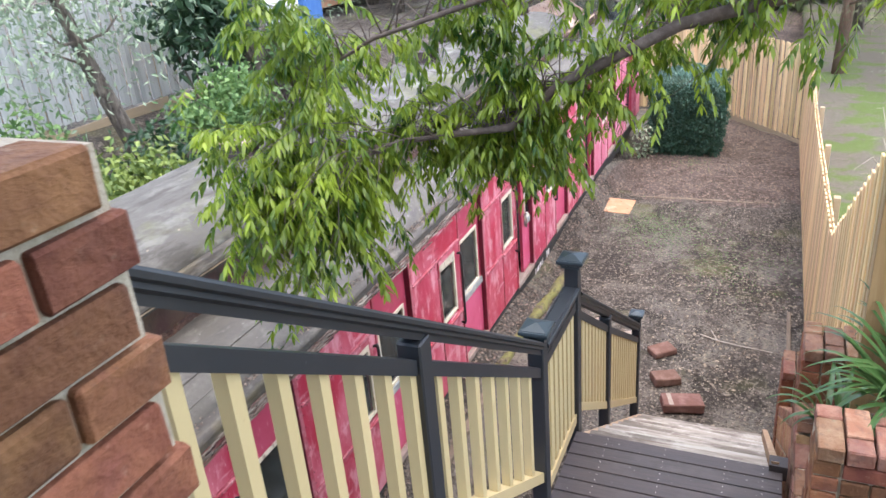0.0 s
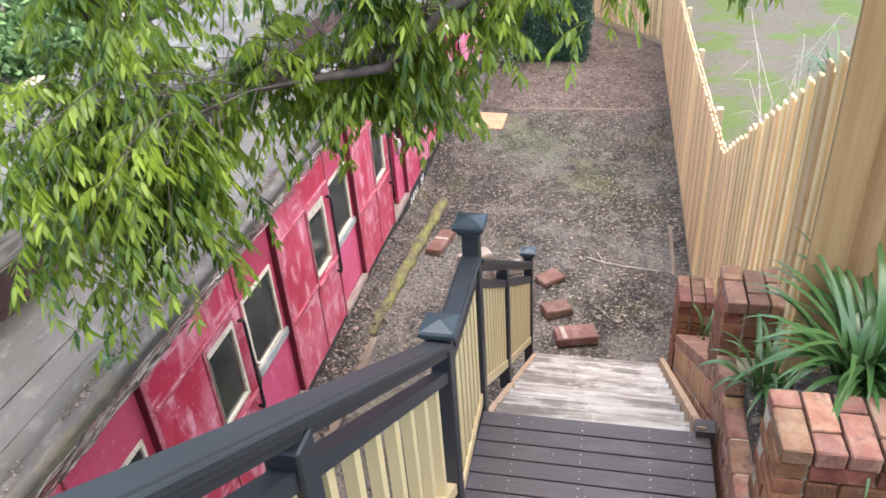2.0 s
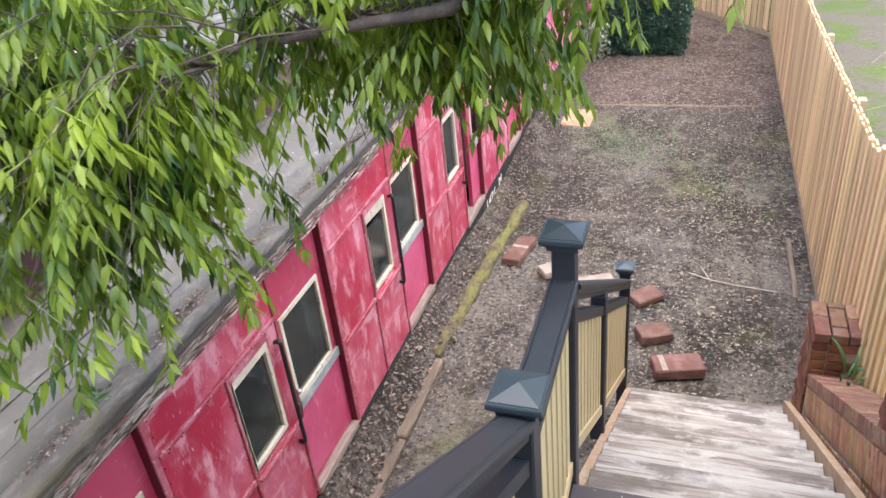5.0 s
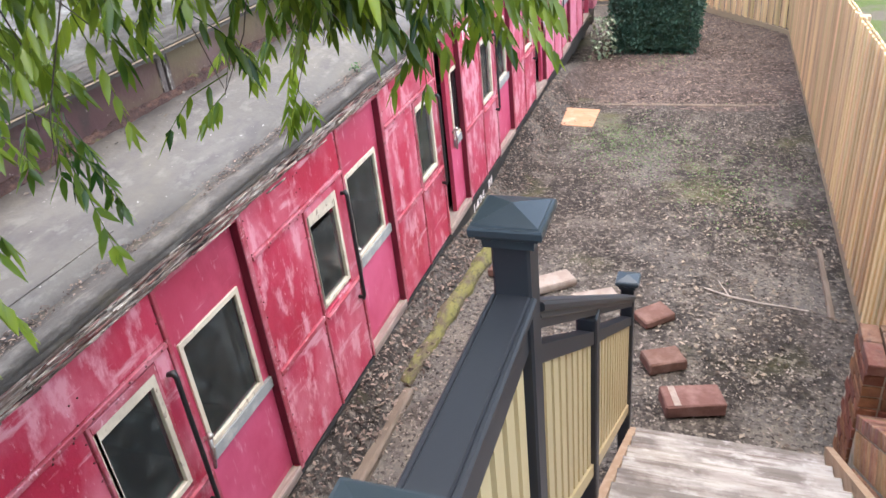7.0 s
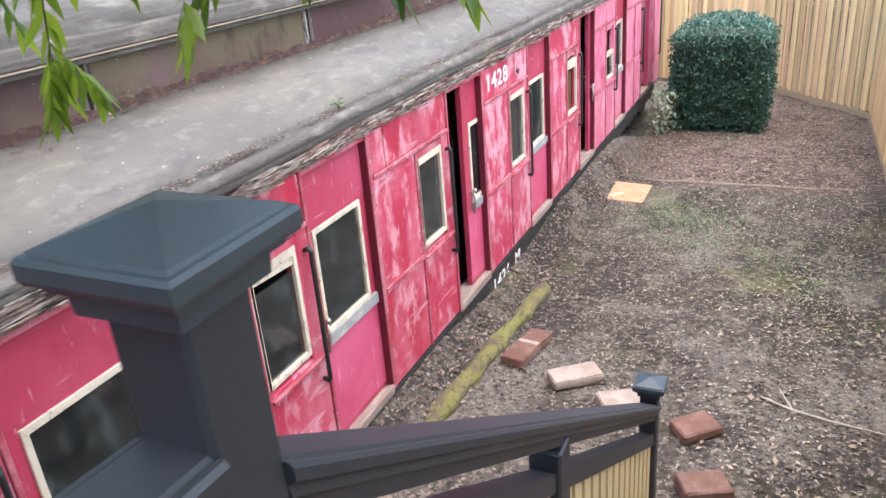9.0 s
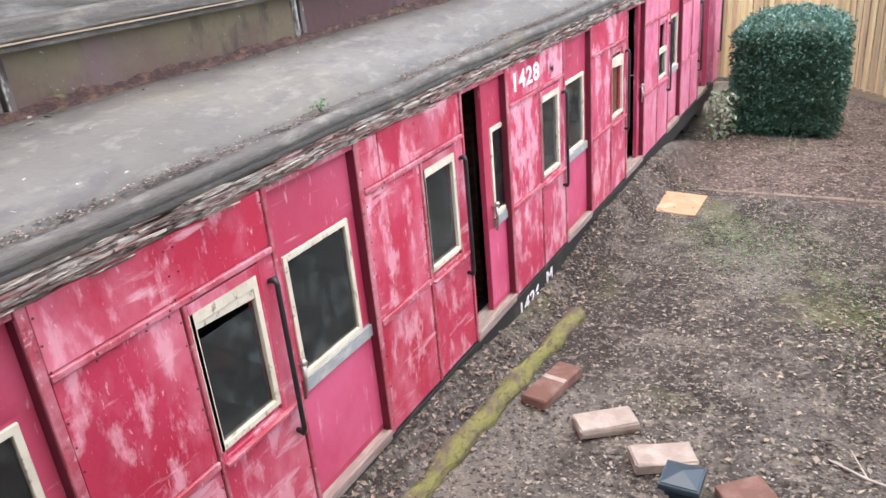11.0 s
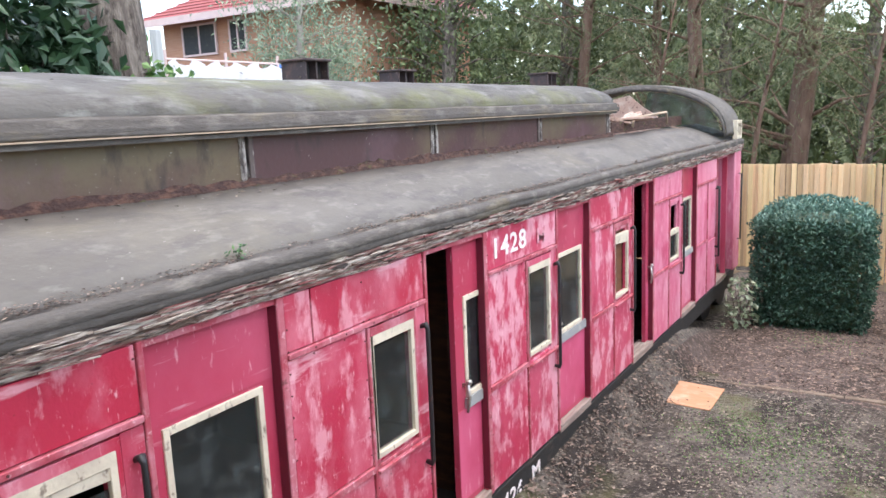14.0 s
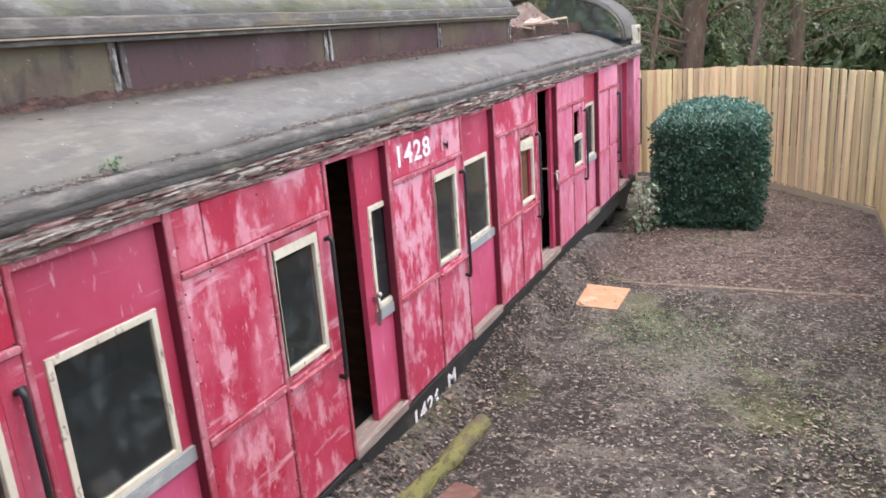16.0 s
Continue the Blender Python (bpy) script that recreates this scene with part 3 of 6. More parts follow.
def bay(j, k):
    faded = k >= 8
    paint = paint_faded if faded else paint_mid if k in (6, 7) else paint_red
    blind = k == 9
    b0, b1, o0, o1 = FACE - 0.046, FACE - 0.018, FACE - 0.018, FACE
    # backing with the window's opening
    if blind:
        boxes("side_frame", [(b0, j, SILL, b1, j + 1.28, EAVE)], paint, car)
    else:
        bm = bmesh.new()
        holed(bm, (j, SILL, j + 1.28, EAVE), (j + 0.705, 1.25, j + 1.085, 1.90), b0, b1)
        part("side_frame", bm, paint, car)
    heads = [(j + 0.05, 2.035, j + 0.24, EAVE - 0.004), (j + 0.246, 2.035, j + 1.25, EAVE - 0.004)] if k == 5 else [(j + 0.05, 2.035, j + 1.25, EAVE - 0.004)]
    panels = heads + [
              (j + 0.05, 1.20, j + 0.664, 2.0), (j + 0.05, SILL, j + 0.664, 1.152), (j + 0.69, SILL, j + 1.25, 1.14)]
    if blind:
        panels.append((j + 0.69, 1.20, j + 1.25, 2.0))
    for y0, z0, y1, z1 in panels:
        boxes("side_panel", [(o0, y0 + 0.002, z0 + 0.002, o1, y1 - 0.002, z1 - 0.002)], paint, car, bevel=0.003)
    strips = [(b1, j, SILL, o1 + 0.010, j + 0.046, EAVE), (o0, j + 0.05, 2.003, o1 + 0.016, j + 1.25, 2.033), (o0, j + 0.05, 1.155, o1 + 0.014, j + 0.664, 1.197),
              (o0, j + 0.667, SILL, o1 + 0.012, j + 0.688, 2.0), (b1, j + 1.252, SILL, o1 + 0.012, j + 1.28, EAVE)]
    for s in strips:
        boxes("moulding", [s], paint_strip, car, bevel=0.004)
    if not blind:
        framed("window_surround", j + 0.69, 1.165, j + 1.14, 1.99, 0.024, 0.05, o0, o1 + 0.008, paint_strip if k % 2 else paint, car)
        boxes("window_sill", [(o0, j + 0.69, 1.143, o1 + 0.03, j + 1.25, 1.163)], paint_strip, car, bevel=0.003)
        boxes("window_post", [(o0, j + 1.142, 1.165, o1 + 0.004, j + 1.25, 2.0)], paint, car, bevel=0.003)
        if k == 7:
            # added backing board; stands in for the brown interior behind this window
            boxes("shutter", [(FACE - 0.075, j + 0.70, 1.24, FACE - 0.055, j + 1.09, 1.91)], backing_wood, car, "brown board added behind the open window as its interior")
        window(j + 0.685, 1.22, j + 1.12, 1.945, FACE - 0.004, car, drop={7: 0.08, 8: 0.34}.get(k, 0), gap=0.10 if k in (4, 7) else 0.03, bare=k == 7)
    boxes("door_jamb", [(FACE - 0.048, j - 0.007, SILL + 0.048, FACE + 0.006, j - 0.001, EAVE - 0.034)], jamb_paint, car, "dark maroon door jamb")
    # sliding door in its recess
    y0, y1 = j + 1.28, j + 2.01
    open_by = {5: 0.43, 7: 0.66}.get(k, 0.0)
    d0, d1 = FACE - 0.094, FACE - 0.052
    a, z = y0 - 0.03 + open_by, y1 + 0.05 + open_by
    if not blind:
        door = part("door", _leaf(a, z, d0, d1), paint_leaf, car, "sliding door stands ajar" if open_by else "closed sliding door")
        boxes("upper_panel", [(d1 - 0.002, a + 0.004, 1.935, d1 + 0.004, z - 0.004, EAVE - 0.042)], paint_leaf, door)
        boxes("lower_panel", [(d1 - 0.006, a + 0.004, 0.47, d1 + 0.003, z - 0.004, 1.125)], paint_magenta if not faded else paint_faded, door)
        boxes("ledge", [(d1 - 0.004, a + 0.10, 1.125, d1 + 0.022, z - 0.02, 1.20)], grey_ledge, door, "grey weathered window ledge")
        framed("window_frame", a + 0.115, 1.20, a + 0.68, 1.915, 0.033, 0.036, d1 - 0.02, d1 + 0.012, cream_sash, door)
        p = boxes("pane", [(d1 - 0.012, a + 0.14, 1.235, d1 - 0.006, a + 0.655, 1.88)], glass, door, "dusty dark window pane")
        bm = bmesh.new()
        chain(bm, [(d1, a + 0.085, 1.30), (d1 + 0.035, a + 0.09, 1.31), (d1 + 0.05, a + 0.078, 1.22), (d1 + 0.045, a + 0.06, 1.12)], [0.016, 0.014, 0.013, 0.010])
        bmesh.ops.create_icosphere(bm, subdivisions=2, radius=0.021, matrix=Matrix.Translation((d1 + 0.045, a + 0.092, 1.325)))
        part("handle", bm, chrome, door, "tarnished lever handle", True)
    boxes("threshold", [(FACE - 0.16, y0, SILL - 0.03, FACE + 0.012, y1, SILL + 0.035), (FACE - 0.01, y0, SILL + 0.01, FACE + 0.016, y1, SILL + 0.045)], grey_wood, car, "bare weathered door sill", 0.006)
    boxes("lintel", [(FACE - 0.085, y0, EAVE - 0.03, FACE - 0.004, y1, EAVE)], paint_strip, car)
    bm = bmesh.new()
    x = FACE + 0.05
    chain(bm, [(FACE, j + 1.20, 1.87), (x - 0.008, j + 1.20, 1.885), (x, j + 1.20, 1.86), (x, j + 1.20, 1.02), (x - 0.008, j + 1.20, 0.995), (FACE, j + 1.20, 1.0)], [0.014, 0.02, 0.014, 0.014, 0.02, 0.014])
    part("grab_rail", bm, bar_black, car, "black vertical grab rail", True)


def _leaf(a, z, d0, d1):
    bm = bmesh.new()
    holed(bm, (a, SILL + 0.038, z, EAVE - 0.034), (a + 0.132, 1.22, a + 0.665, 1.90), d0, d1)
    return bm


for k, j in enumerate(BAYS):
    bay(j, k)

# nail heads along the panels' edges
bm = bmesh.new()
for k, j in enumerate(BAYS):
    for z in np.arange(0.5, 2.28, 0.11):
        for y in (0.062, 0.65, 0.70, 1.238) if k != 9 else (0.062, 0.65):
            if random.random() < 0.7 and not (1.15 < z < 2.0 and y in (0.70, 1.238)):
                rod(bm, (FACE - 0.004, j + y, z), (FACE + 0.0025, j + y, z), 0.0055, n=6)
    for y in np.arange(0.12, 1.22, 0.12):
        if random.random() < 0.7:
            rod(bm, (FACE - 0.004, j + y, 1.985), (FACE + 0.0025, j + y, 1.985), 0.0055, n=6)
            rod(bm, (FACE + 0.01, j + y, 2.018), (FACE + 0.0185, j + y, 2.018), 0.006, n=6)
tagged(part("nail", bm, nail_mat, car, "dark nail heads along the panel edges"), kind="stuff")

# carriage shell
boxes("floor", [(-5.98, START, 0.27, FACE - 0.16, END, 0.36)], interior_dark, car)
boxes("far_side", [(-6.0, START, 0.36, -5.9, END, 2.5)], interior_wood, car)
boxes("end_wall", [(-5.9, START, 0.36, FACE - 0.005, START + 0.08, 2.5)], paint_red, car)
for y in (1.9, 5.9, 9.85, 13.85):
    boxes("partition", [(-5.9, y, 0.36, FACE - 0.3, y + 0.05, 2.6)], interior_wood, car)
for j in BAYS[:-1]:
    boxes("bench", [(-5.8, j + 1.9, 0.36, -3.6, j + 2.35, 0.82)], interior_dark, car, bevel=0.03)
# end vestibule
E0 = BAYS[-1] + 1.28
boxes("vestibule_wall", [(FACE - 0.75, E0, SILL, FACE - 0.70, END - 0.06, EAVE), (FACE - 0.70, E0 - 0.03, SILL, FACE - 0.005, E0, EAVE)], paint_red, car)
boxes("end_post", [(FACE - 0.5, 18.46, SILL - 0.03, FACE, END, EAVE + 0.05)], paint_faded, car, bevel=0.006)
boxes("end_wall", [(-5.9, END - 0.07, SILL, FACE - 0.5, END - 0.01, 2.5)], paint_red, car)
boxes("vestibule_panel", [(FACE - 0.085, BAYS[-1] + 2.01, SILL, FACE - 0.01, BAYS[-1] + 2.05, EAVE)], paint_leaf, car)
for yy, zz in ((E0 - 0.05, 1.9), (END - 0.17, 1.95)):
    bm = bmesh.new()
    chain(bm, [(FACE, yy, zz), (FACE + 0.05, yy, zz), (FACE + 0.05, yy, 0.85), (FACE, yy, 0.85)], [0.014] * 4)
    part("grab_rail", bm, bar_black, car, "black vertical grab rail", True)
boxes("solebar", [(FACE - 0.10, START, 0.13, FACE - 0.015, END - 0.3, SILL - 0.004), (FACE - 0.12, START, 0.34, FACE + 0.004, END - 0.3, 0.365)], black_steel, car, "black steel underframe beam")
boxes("underframe", [(-5.9, START, 0.0, FACE - 0.25, END - 0.4, 0.27)], black_steel, car)
for yy in (17.6, 18.7):
    bm = bmesh.new()
    rod(bm, (FACE - 0.35, yy, 0.12), (FACE - 0.22, yy, 0.12), 0.42, n=24)
    rod(bm, (FACE - 0.22, yy, 0.12), (FACE - 0.06, yy, 0.12), 0.09, n=12)
    box(bm, FACE - 0.22, yy - 0.13, 0.02, FACE - 0.04, yy + 0.13, 0.26, 0.02)
    part("wheel", bm, black_steel, car)
bm = bmesh.new()
rod(bm, (FACE - 0.5, END, 0.42), (FACE - 0.5, END + 0.35, 0.42), 0.06, 0.05, 12)
rod(bm, (FACE - 0.5, END + 0.35, 0.42), (FACE - 0.5, END + 0.40, 0.42), 0.17, n=16)
part("buffer", bm, black_steel, car)

# cornice, roof edge, roofs
n = 420
vs, fs = [], []
for i in range(n + 1):
    y = START + (END - START) * i / n
    e = 0.012 * noise.noise(Vector((y * 5, 0, 1))) + random.uniform(-0.005, 0.005)
    g = 0.022 * noise.noise(Vector((y * 3, 4, 1))) + random.uniform(-0.008, 0.006) - (0.025 if noise.noise(Vector((y * 2.2, 9, 3))) > 0.35 else 0)
    for x, z in ((-0.09, 0.0), (0.010 + e, 0.002), (0.014 + e, 0.026), (0.006 + e * 0.5, 0.034), (0.032 + g, 0.042), (0.040 + g, 0.074 + g * 0.4), (0.024 + g * 0.5, 0.086), (0.04 + g, 0.092), (0.042 + g, 0.112), (0.0, 0.128)):
        vs.append((FACE + x, y, EAVE + z))
for i in range(n):
    for a in range(9):
        fs.append((10 * i + a, 10 * i + a + 1, 10 * i + a + 11, 10 * i + a + 10))
cloud("cornice", vs, fs, flaky, car, "flaking rotten timber cornice")


bm = bmesh.new()
rc = random.Random(5)
for _ in range(340):
    y, l = rc.uniform(0.5, END - 0.3), rc.uniform(0.06, 0.34)
    box(bm, -0.004, -l / 2, -rc.uniform(0.002, 0.006), 0.004, l / 2, rc.uniform(0.002, 0.006),
        m=pose(FACE + rc.uniform(0.022, 0.052), y, EAVE + rc.uniform(0.005, 0.12), rc.uniform(-3.5, 3.5), rc.uniform(-30, 30), rc.uniform(-4, 4)))
tagged(part("cornice_splinter", bm, flaky, car, "split and curling cornice slivers"), kind="stuff")


def roof_line():
    """Outer line of the lower roof, from the eave to the clerestory."""
    return [(FACE + 0.022, EAVE + 0.122), (FACE + 0.046, EAVE + 0.150), (FACE + 0.038, EAVE + 0.186), (FACE + 0.0, EAVE + 0.205), (FACE - 0.045, EAVE + 0.190),
            (FACE - 0.080, EAVE + 0.205), (FACE - 0.20, EAVE + 0.272), (FACE - 0.34, EAVE + 0.345), (FACE - 0.5, EAVE + 0.405), (FACE - 0.72, EAVE + 0.465)]


def skin(name, line, y0, y1, material, label="", step=0.5, thick=0.04, wob=0.006, seed=0.0):
    """A sheet swept along the carriage, a little uneven, with thickness below."""
    k = max(2, int((y1 - y0) / step))
    vs, fs, m = [], [], len(line)
    for s in (0, 1):
        for i in range(k + 1):
            y = y0 + (y1 - y0) * i / k
            for x, z in line:
                vs.append((x, y, z - s * thick + wob * noise.noise(Vector((x * 3, y * 1.5, seed)))))
    o = m * (k + 1)
    for i in range(k):
        for a in range(m - 1):
            p = i * m + a
            fs.append((p, p + 1, p + m + 1, p + m))
            fs.append((o + p, o + p + m, o + p + m + 1, o + p + 1))
    for i in range(k):
        for a in (0, m - 1):
            p = i * m + a
            fs.append((p, p + m, o + p + m, o + p) if a == 0 else (p, o + p, o + p + m, p + m))
    for i in (0, k):
        for a in range(m - 1):
            p = i * m + a
            fs.append((p, o + p, o + p + 1, p + 1) if i == 0 else (p, p + 1, o + p + 1, o + p))
    return cloud(name, vs, fs, material, car, label, True)


def roof_seam(x, y0, y1):
    i = [k for k in range(5, len(RL) - 1) if RL[k + 1][0] <= x <= RL[k][0]][0]
    z = RL[i][1] + (RL[i + 1][1] - RL[i][1]) * (RL[i][0] - x) / (RL[i][0] - RL[i + 1][0])
    boxes("roof_seam", [(x - 0.004, y0, z - 0.01, x + 0.004, y1, z + 0.004)], roof_canvas, car)


RL = roof_line()
for q, (y0, y1) in ((-3.28, (-2.0, 5.2)), (-3.42, (-2.0, 4.6))):
    roof_seam(q, y0, y1)
MIRROR = [(2 * MID - x, z) for x, z in RL]
skin("roof_edge", RL[:6], START, END, gutter_mat, "dark rolled roof edge", 0.25, 0.03, 0.012)
skin("roof", RL[5:], START, END - 0.05, roof_canvas, "grey weathered canvas roof", 0.3, 0.04, 0.012)
skin("roof", MIRROR[5:][::-1], START, END - 0.05, roof_canvas, "grey weathered canvas roof")
skin("roof_edge", MIRROR[:6][::-1], START, END, gutter_mat)
CW, CLEND = 0.735, 14.55
for s in (1, -1):
    x = MID + s * CW
    y = -1.46
    while y < CLEND - 0.2:
        y2 = min(y + 1.985, CLEND)
        boxes("clerestory_panel", [(min(x, x - s * 0.03), y + 0.05, 2.79, max(x, x - s * 0.03), y2 - 0.05, 3.10)], cler_panel, car, "rust-brown stained clerestory panel")
        boxes("clerestory_post", [(min(x + s * 0.012, x - s * 0.04), y2 - 0.055, 2.74, max(x + s * 0.012, x - s * 0.04), y2 - 0.012, 3.10),
                                  (min(x + s * 0.012, x - s * 0.04), y2 + 0.012, 2.74, max(x + s * 0.012, x - s * 0.04), y2 + 0.05, 3.10)], cler_post, car, bevel=0.004)
        y = y2
# rotted skirt at the foot of the clerestory
vs, fs = [], []
k = 400
for i in range(k + 1):
    y = -2.0 + (CLEND + 2.0) * i / k
    h = 0.025 + 0.045 * abs(noise.noise(Vector((y * 1.7, 0, 3)))) + 0.02 * random.random()
    d = 0.012 * random.random()
    zb = 2.775
    vs += [(MID + CW + 0.05 + d, y, zb - 0.03), (MID + CW + 0.028 + d * 0.6, y, zb + h * 0.4), (MID + CW + 0.012, y, zb + h), (MID + CW - 0.01, y, zb + h)]
for i in range(k):
    for a in range(3):
        fs.append((4 * i + a, 4 * i + a + 1, 4 * i + a + 5, 4 * i + a + 4))
cloud("clerestory_skirt", vs, fs, rot, car, "rotted timber strip with moss")
arc = [(MID + CW + 0.085, 3.095), (MID + CW + 0.092, 3.125), (MID + CW + 0.062, 3.135), (MID + CW + 0.065, 3.165), (MID + CW + 0.03, 3.18)]
top = [(MID + (CW + 0.03) * math.cos(a), 3.18 + 0.235 * math.sin(a)) for a in [math.pi * i / 16 for i in range(17)]]
boxes("clerestory_bead", [(MID + CW + 0.075, -2.0, 3.078, MID + CW + 0.09, CLEND, 3.086)], lid_pale, car)
boxes("clerestory_bead", [(MID + CW + 0.02, -2.0, 3.05, MID + CW + 0.075, CLEND, 3.09)], gutter_mat, car)
skin("clerestory_moulding", arc, -2.0, CLEND + 0.05, gutter_mat, "dark moulded clerestory eave", 0.3, 0.02, 0.008)
skin("clerestory_moulding", [(2 * MID - x, z) for x, z in arc][::-1], -2.0, CLEND + 0.05, gutter_mat)
skin("clerestory_roof", top, -2.0, CLEND + 0.02, cler_roof, "lichen-stained grey clerestory roof", 0.25, 0.03, 0.014, 4.0)
bm = bmesh.new()
prism(bm, [(MID - CW, 2.74), (MID + CW, 2.74)] + [(x, z - 0.035) for x, z in top[1:-1]], "y", CLEND - 0.08, CLEND - 0.03)
part("clerestory_end", bm, flaky, car)
# broken end roof and domed end
boxes("ceiling_board", [(-5.6, CLEND, 2.62, MID + 1.0, END - 0.1, 2.66)], rot, car)
bm = bmesh.new()
for i in range(26):
    x, y = random.uniform(MID - 0.8, MID + 0.7), random.uniform(CLEND + 0.1, 17.6)
    box(bm, -random.uniform(0.1, 0.5), -random.uniform(0.03, 0.10), -0.012, random.uniform(0.1, 0.5), 0.05, 0.012,
        m=pose(x, y, random.uniform(2.74, 3.0), random.uniform(-25, 25), random.uniform(-20, 20), random.uniform(0, 180)))
part("broken_roof_timber", bm, slab_wood, car, "torn roof boards and debris")
boxes("broken_roof_rail", [(MID + 0.62, CLEND, 2.80, MID + 0.74, 17.9, 2.94), (MID - 0.74, CLEND, 2.80, MID - 0.62, 17.9, 2.94)], rot, car)
bm = bmesh.new()
chain(bm, [(MID + 0.8, 15.2, 2.86), (MID + 0.8, 15.25, 2.97), (MID + 0.82, 16.0, 3.0), (MID + 0.82, 16.7, 3.02), (MID + 0.82, 16.75, 2.85)], [0.018] * 5, 6)
part("bent_pipe", bm, lid_pale, car, "bent pale pipe on the roof", True)
dome = [(MID + 1.42 * math.cos(a), 2.66 + 0.80 * math.sin(a) ** 0.9) for a in [math.pi * i / 20 for i in range(21)]]
skin("end_dome", dome, 17.95, END + 0.02, roof_canvas, "grey arched end roof", 0.3, 0.06, 0.01, 9.0)
inner = [(MID + (x - MID) * 0.985, 2.66 + (z - 2.66) * 0.96) for x, z in dome]
skin("end_arch", [(x, z) for x, z in inner], 17.86, 17.95, gutter_mat, "dark weathered timber arch", 0.3, 0.07, 0.012, 2.0)
bm = bmesh.new()
prism(bm, [(MID + (x - MID) * 0.93, 2.64 + (z - 2.64) * 0.86) for x, z in dome[:10]] + [(MID, 2.64)], "y", 17.89, 17.91)
part("end_glass", bm, glass, car, "dusty glass in the end arch")
bm = bmesh.new()
prism(bm, [(MID - 1.32, 2.64), (MID + 0.42, 2.64), (MID + 0.36, 2.95), (MID + 0.1, 3.12), (MID - 0.1, 3.30), (MID - 0.5, 3.22), (MID - 1.1, 3.0)], "y", 17.84, 17.88)
part("end_boarding", bm, slab_wood, car, "torn beige boarding")
s = framed("end_window_frame", 18.5, 2.53, 18.9, 2.83, 0.05, 0.05, FACE - 0.05, FACE + 0.02, cream_sash, car, "small cream-framed end window")
boxes("glazing_bar", [(FACE - 0.04, 18.68, 2.57, FACE + 0.01, 18.72, 2.79)], cream_sash, s)
boxes("pane", [(FACE - 0.02, 18.54, 2.56, FACE - 0.01, 18.86, 2.80)], glass, s)


def vent(x, y, pale):
    t = thing("roof_vent", (x, y, 3.355), "rusty box ventilator with a flat lid on the roof", "roof vent", "ventilators on the carriage roof")
    boxes("lid", [(x - 0.19, y - 0.20, 3.585, x + 0.19, y + 0.20, 3.608)], lid_pale if pale else rust, t, bevel=0.006)
    boxes("side_plate", [(x - 0.16, y - 0.175, 3.43, x + 0.16, y - 0.16, 3.585)], rust, t)
    boxes("side_plate", [(x - 0.16, y + 0.16, 3.43, x + 0.16, y + 0.175, 3.585)], rust, t)
    boxes("divider", [(x - 0.15, y - 0.012, 3.43, x + 0.15, y + 0.012, 3.585)], rust, t)
    boxes("core", [(x - 0.06, y - 0.16, 3.43, x + 0.06, y + 0.16, 3.585)], black_steel, t)
    t.scale = (0.74, 0.74, 0.86)
    boxes("base", [(x - 0.20, y - 0.21, 3.40, x + 0.20, y + 0.21, 3.43), (x - 0.14, y - 0.14, 3.34, x + 0.14, y + 0.14, 3.40)], rust, t, bevel=0.006)


for x, y, pale in ((MID, 5.55, True), (MID - 0.35, 7.3, True), (MID, 9.85, False), (MID - 0.45, 11.7, False), (MID, 14.2, False), (MID, 2.0, True)):
    vent(x, y, pale)


# painted numbers
def lettering(name, text, size, y, z, x, material, label, wide=1.3):
    cu = bpy.data.curves.new(name, "FONT")
    cu.body, cu.size, cu.extrude, cu.offset, cu.space_character = text, size, 0.0015, 0.004, 1.12
    tmp = bpy.data.objects.new("tmp", cu)
    scene.collection.objects.link(tmp)
    dg = bpy.context.evaluated_depsgraph_get()
    me = bpy.data.meshes.new_from_object(tmp.evaluated_get(dg))
    bpy.data.objects.remove(tmp)
    m = Matrix.Translation((x, y, z)) @ Matrix(((0, 0, 1, 0), (1, 0, 0, 0), (0, 1, 0, 0), (0, 0, 0, 1))) @ Matrix.Diagonal((wide, 1, 1, 1))
    me.transform(Matrix.Translation(-base_of(car)) @ m)
    me.materials.clear()
    me.materials.append(material)
    ob = new(name, me)
    ob.parent = car
    tagged(ob, label)


lettering("side_number", "1428", 0.20, BAYS[6] + 0.12, 2.11, FACE + 0.003, white_paint, "white painted figures 1428")
lettering("side_letter", "M", 0.17, BAYS[6] + 0.87, 2.10, FACE + 0.006, ghost_paint, "faint painted letter M")
lettering("frame_number", "1426", 0.17, BAYS[6] + 0.08, 0.15, FACE - 0.012, white_paint, "white painted figures 1426")
lettering("frame_letter", "M", 0.17, BAYS[6] + 0.72, 0.17, FACE - 0.012, white_paint, "white painted letter M")


# ---- brickwork ----
def brick_mesh(l, w, h, material, seed):
    r = random.Random(seed)
    bm = bmesh.new()
    box(bm, -l / 2, -w / 2, -h / 2, l / 2, w / 2, h / 2, 0.006)
    for v in bm.verts:
        v.co += Vector((r.uniform(-1, 1), r.uniform(-1, 1), r.uniform(-1, 1))) * 0.0022
    me = bpy.data.meshes.new("brick")
    bm.to_mesh(me)
    bm.free()
    me.materials.append(material)
    return me


BRICKS = {}


def lay(parent, x, y, z, turn, l, w, h, material):
    key = (l, w, h, material.name, random.randrange(3))
    if key not in BRICKS:
        BRICKS[key] = brick_mesh(l, w, h, material, len(BRICKS))
    ob = new("brick", BRICKS[key])
    ob.parent = parent
    ob.location = Vector((x, y, z)) - base_of(parent)
    ob.rotation_euler = (random.uniform(-0.012, 0.012), random.uniform(-0.012, 0.012), radians(turn) + random.uniform(-0.012, 0.012))


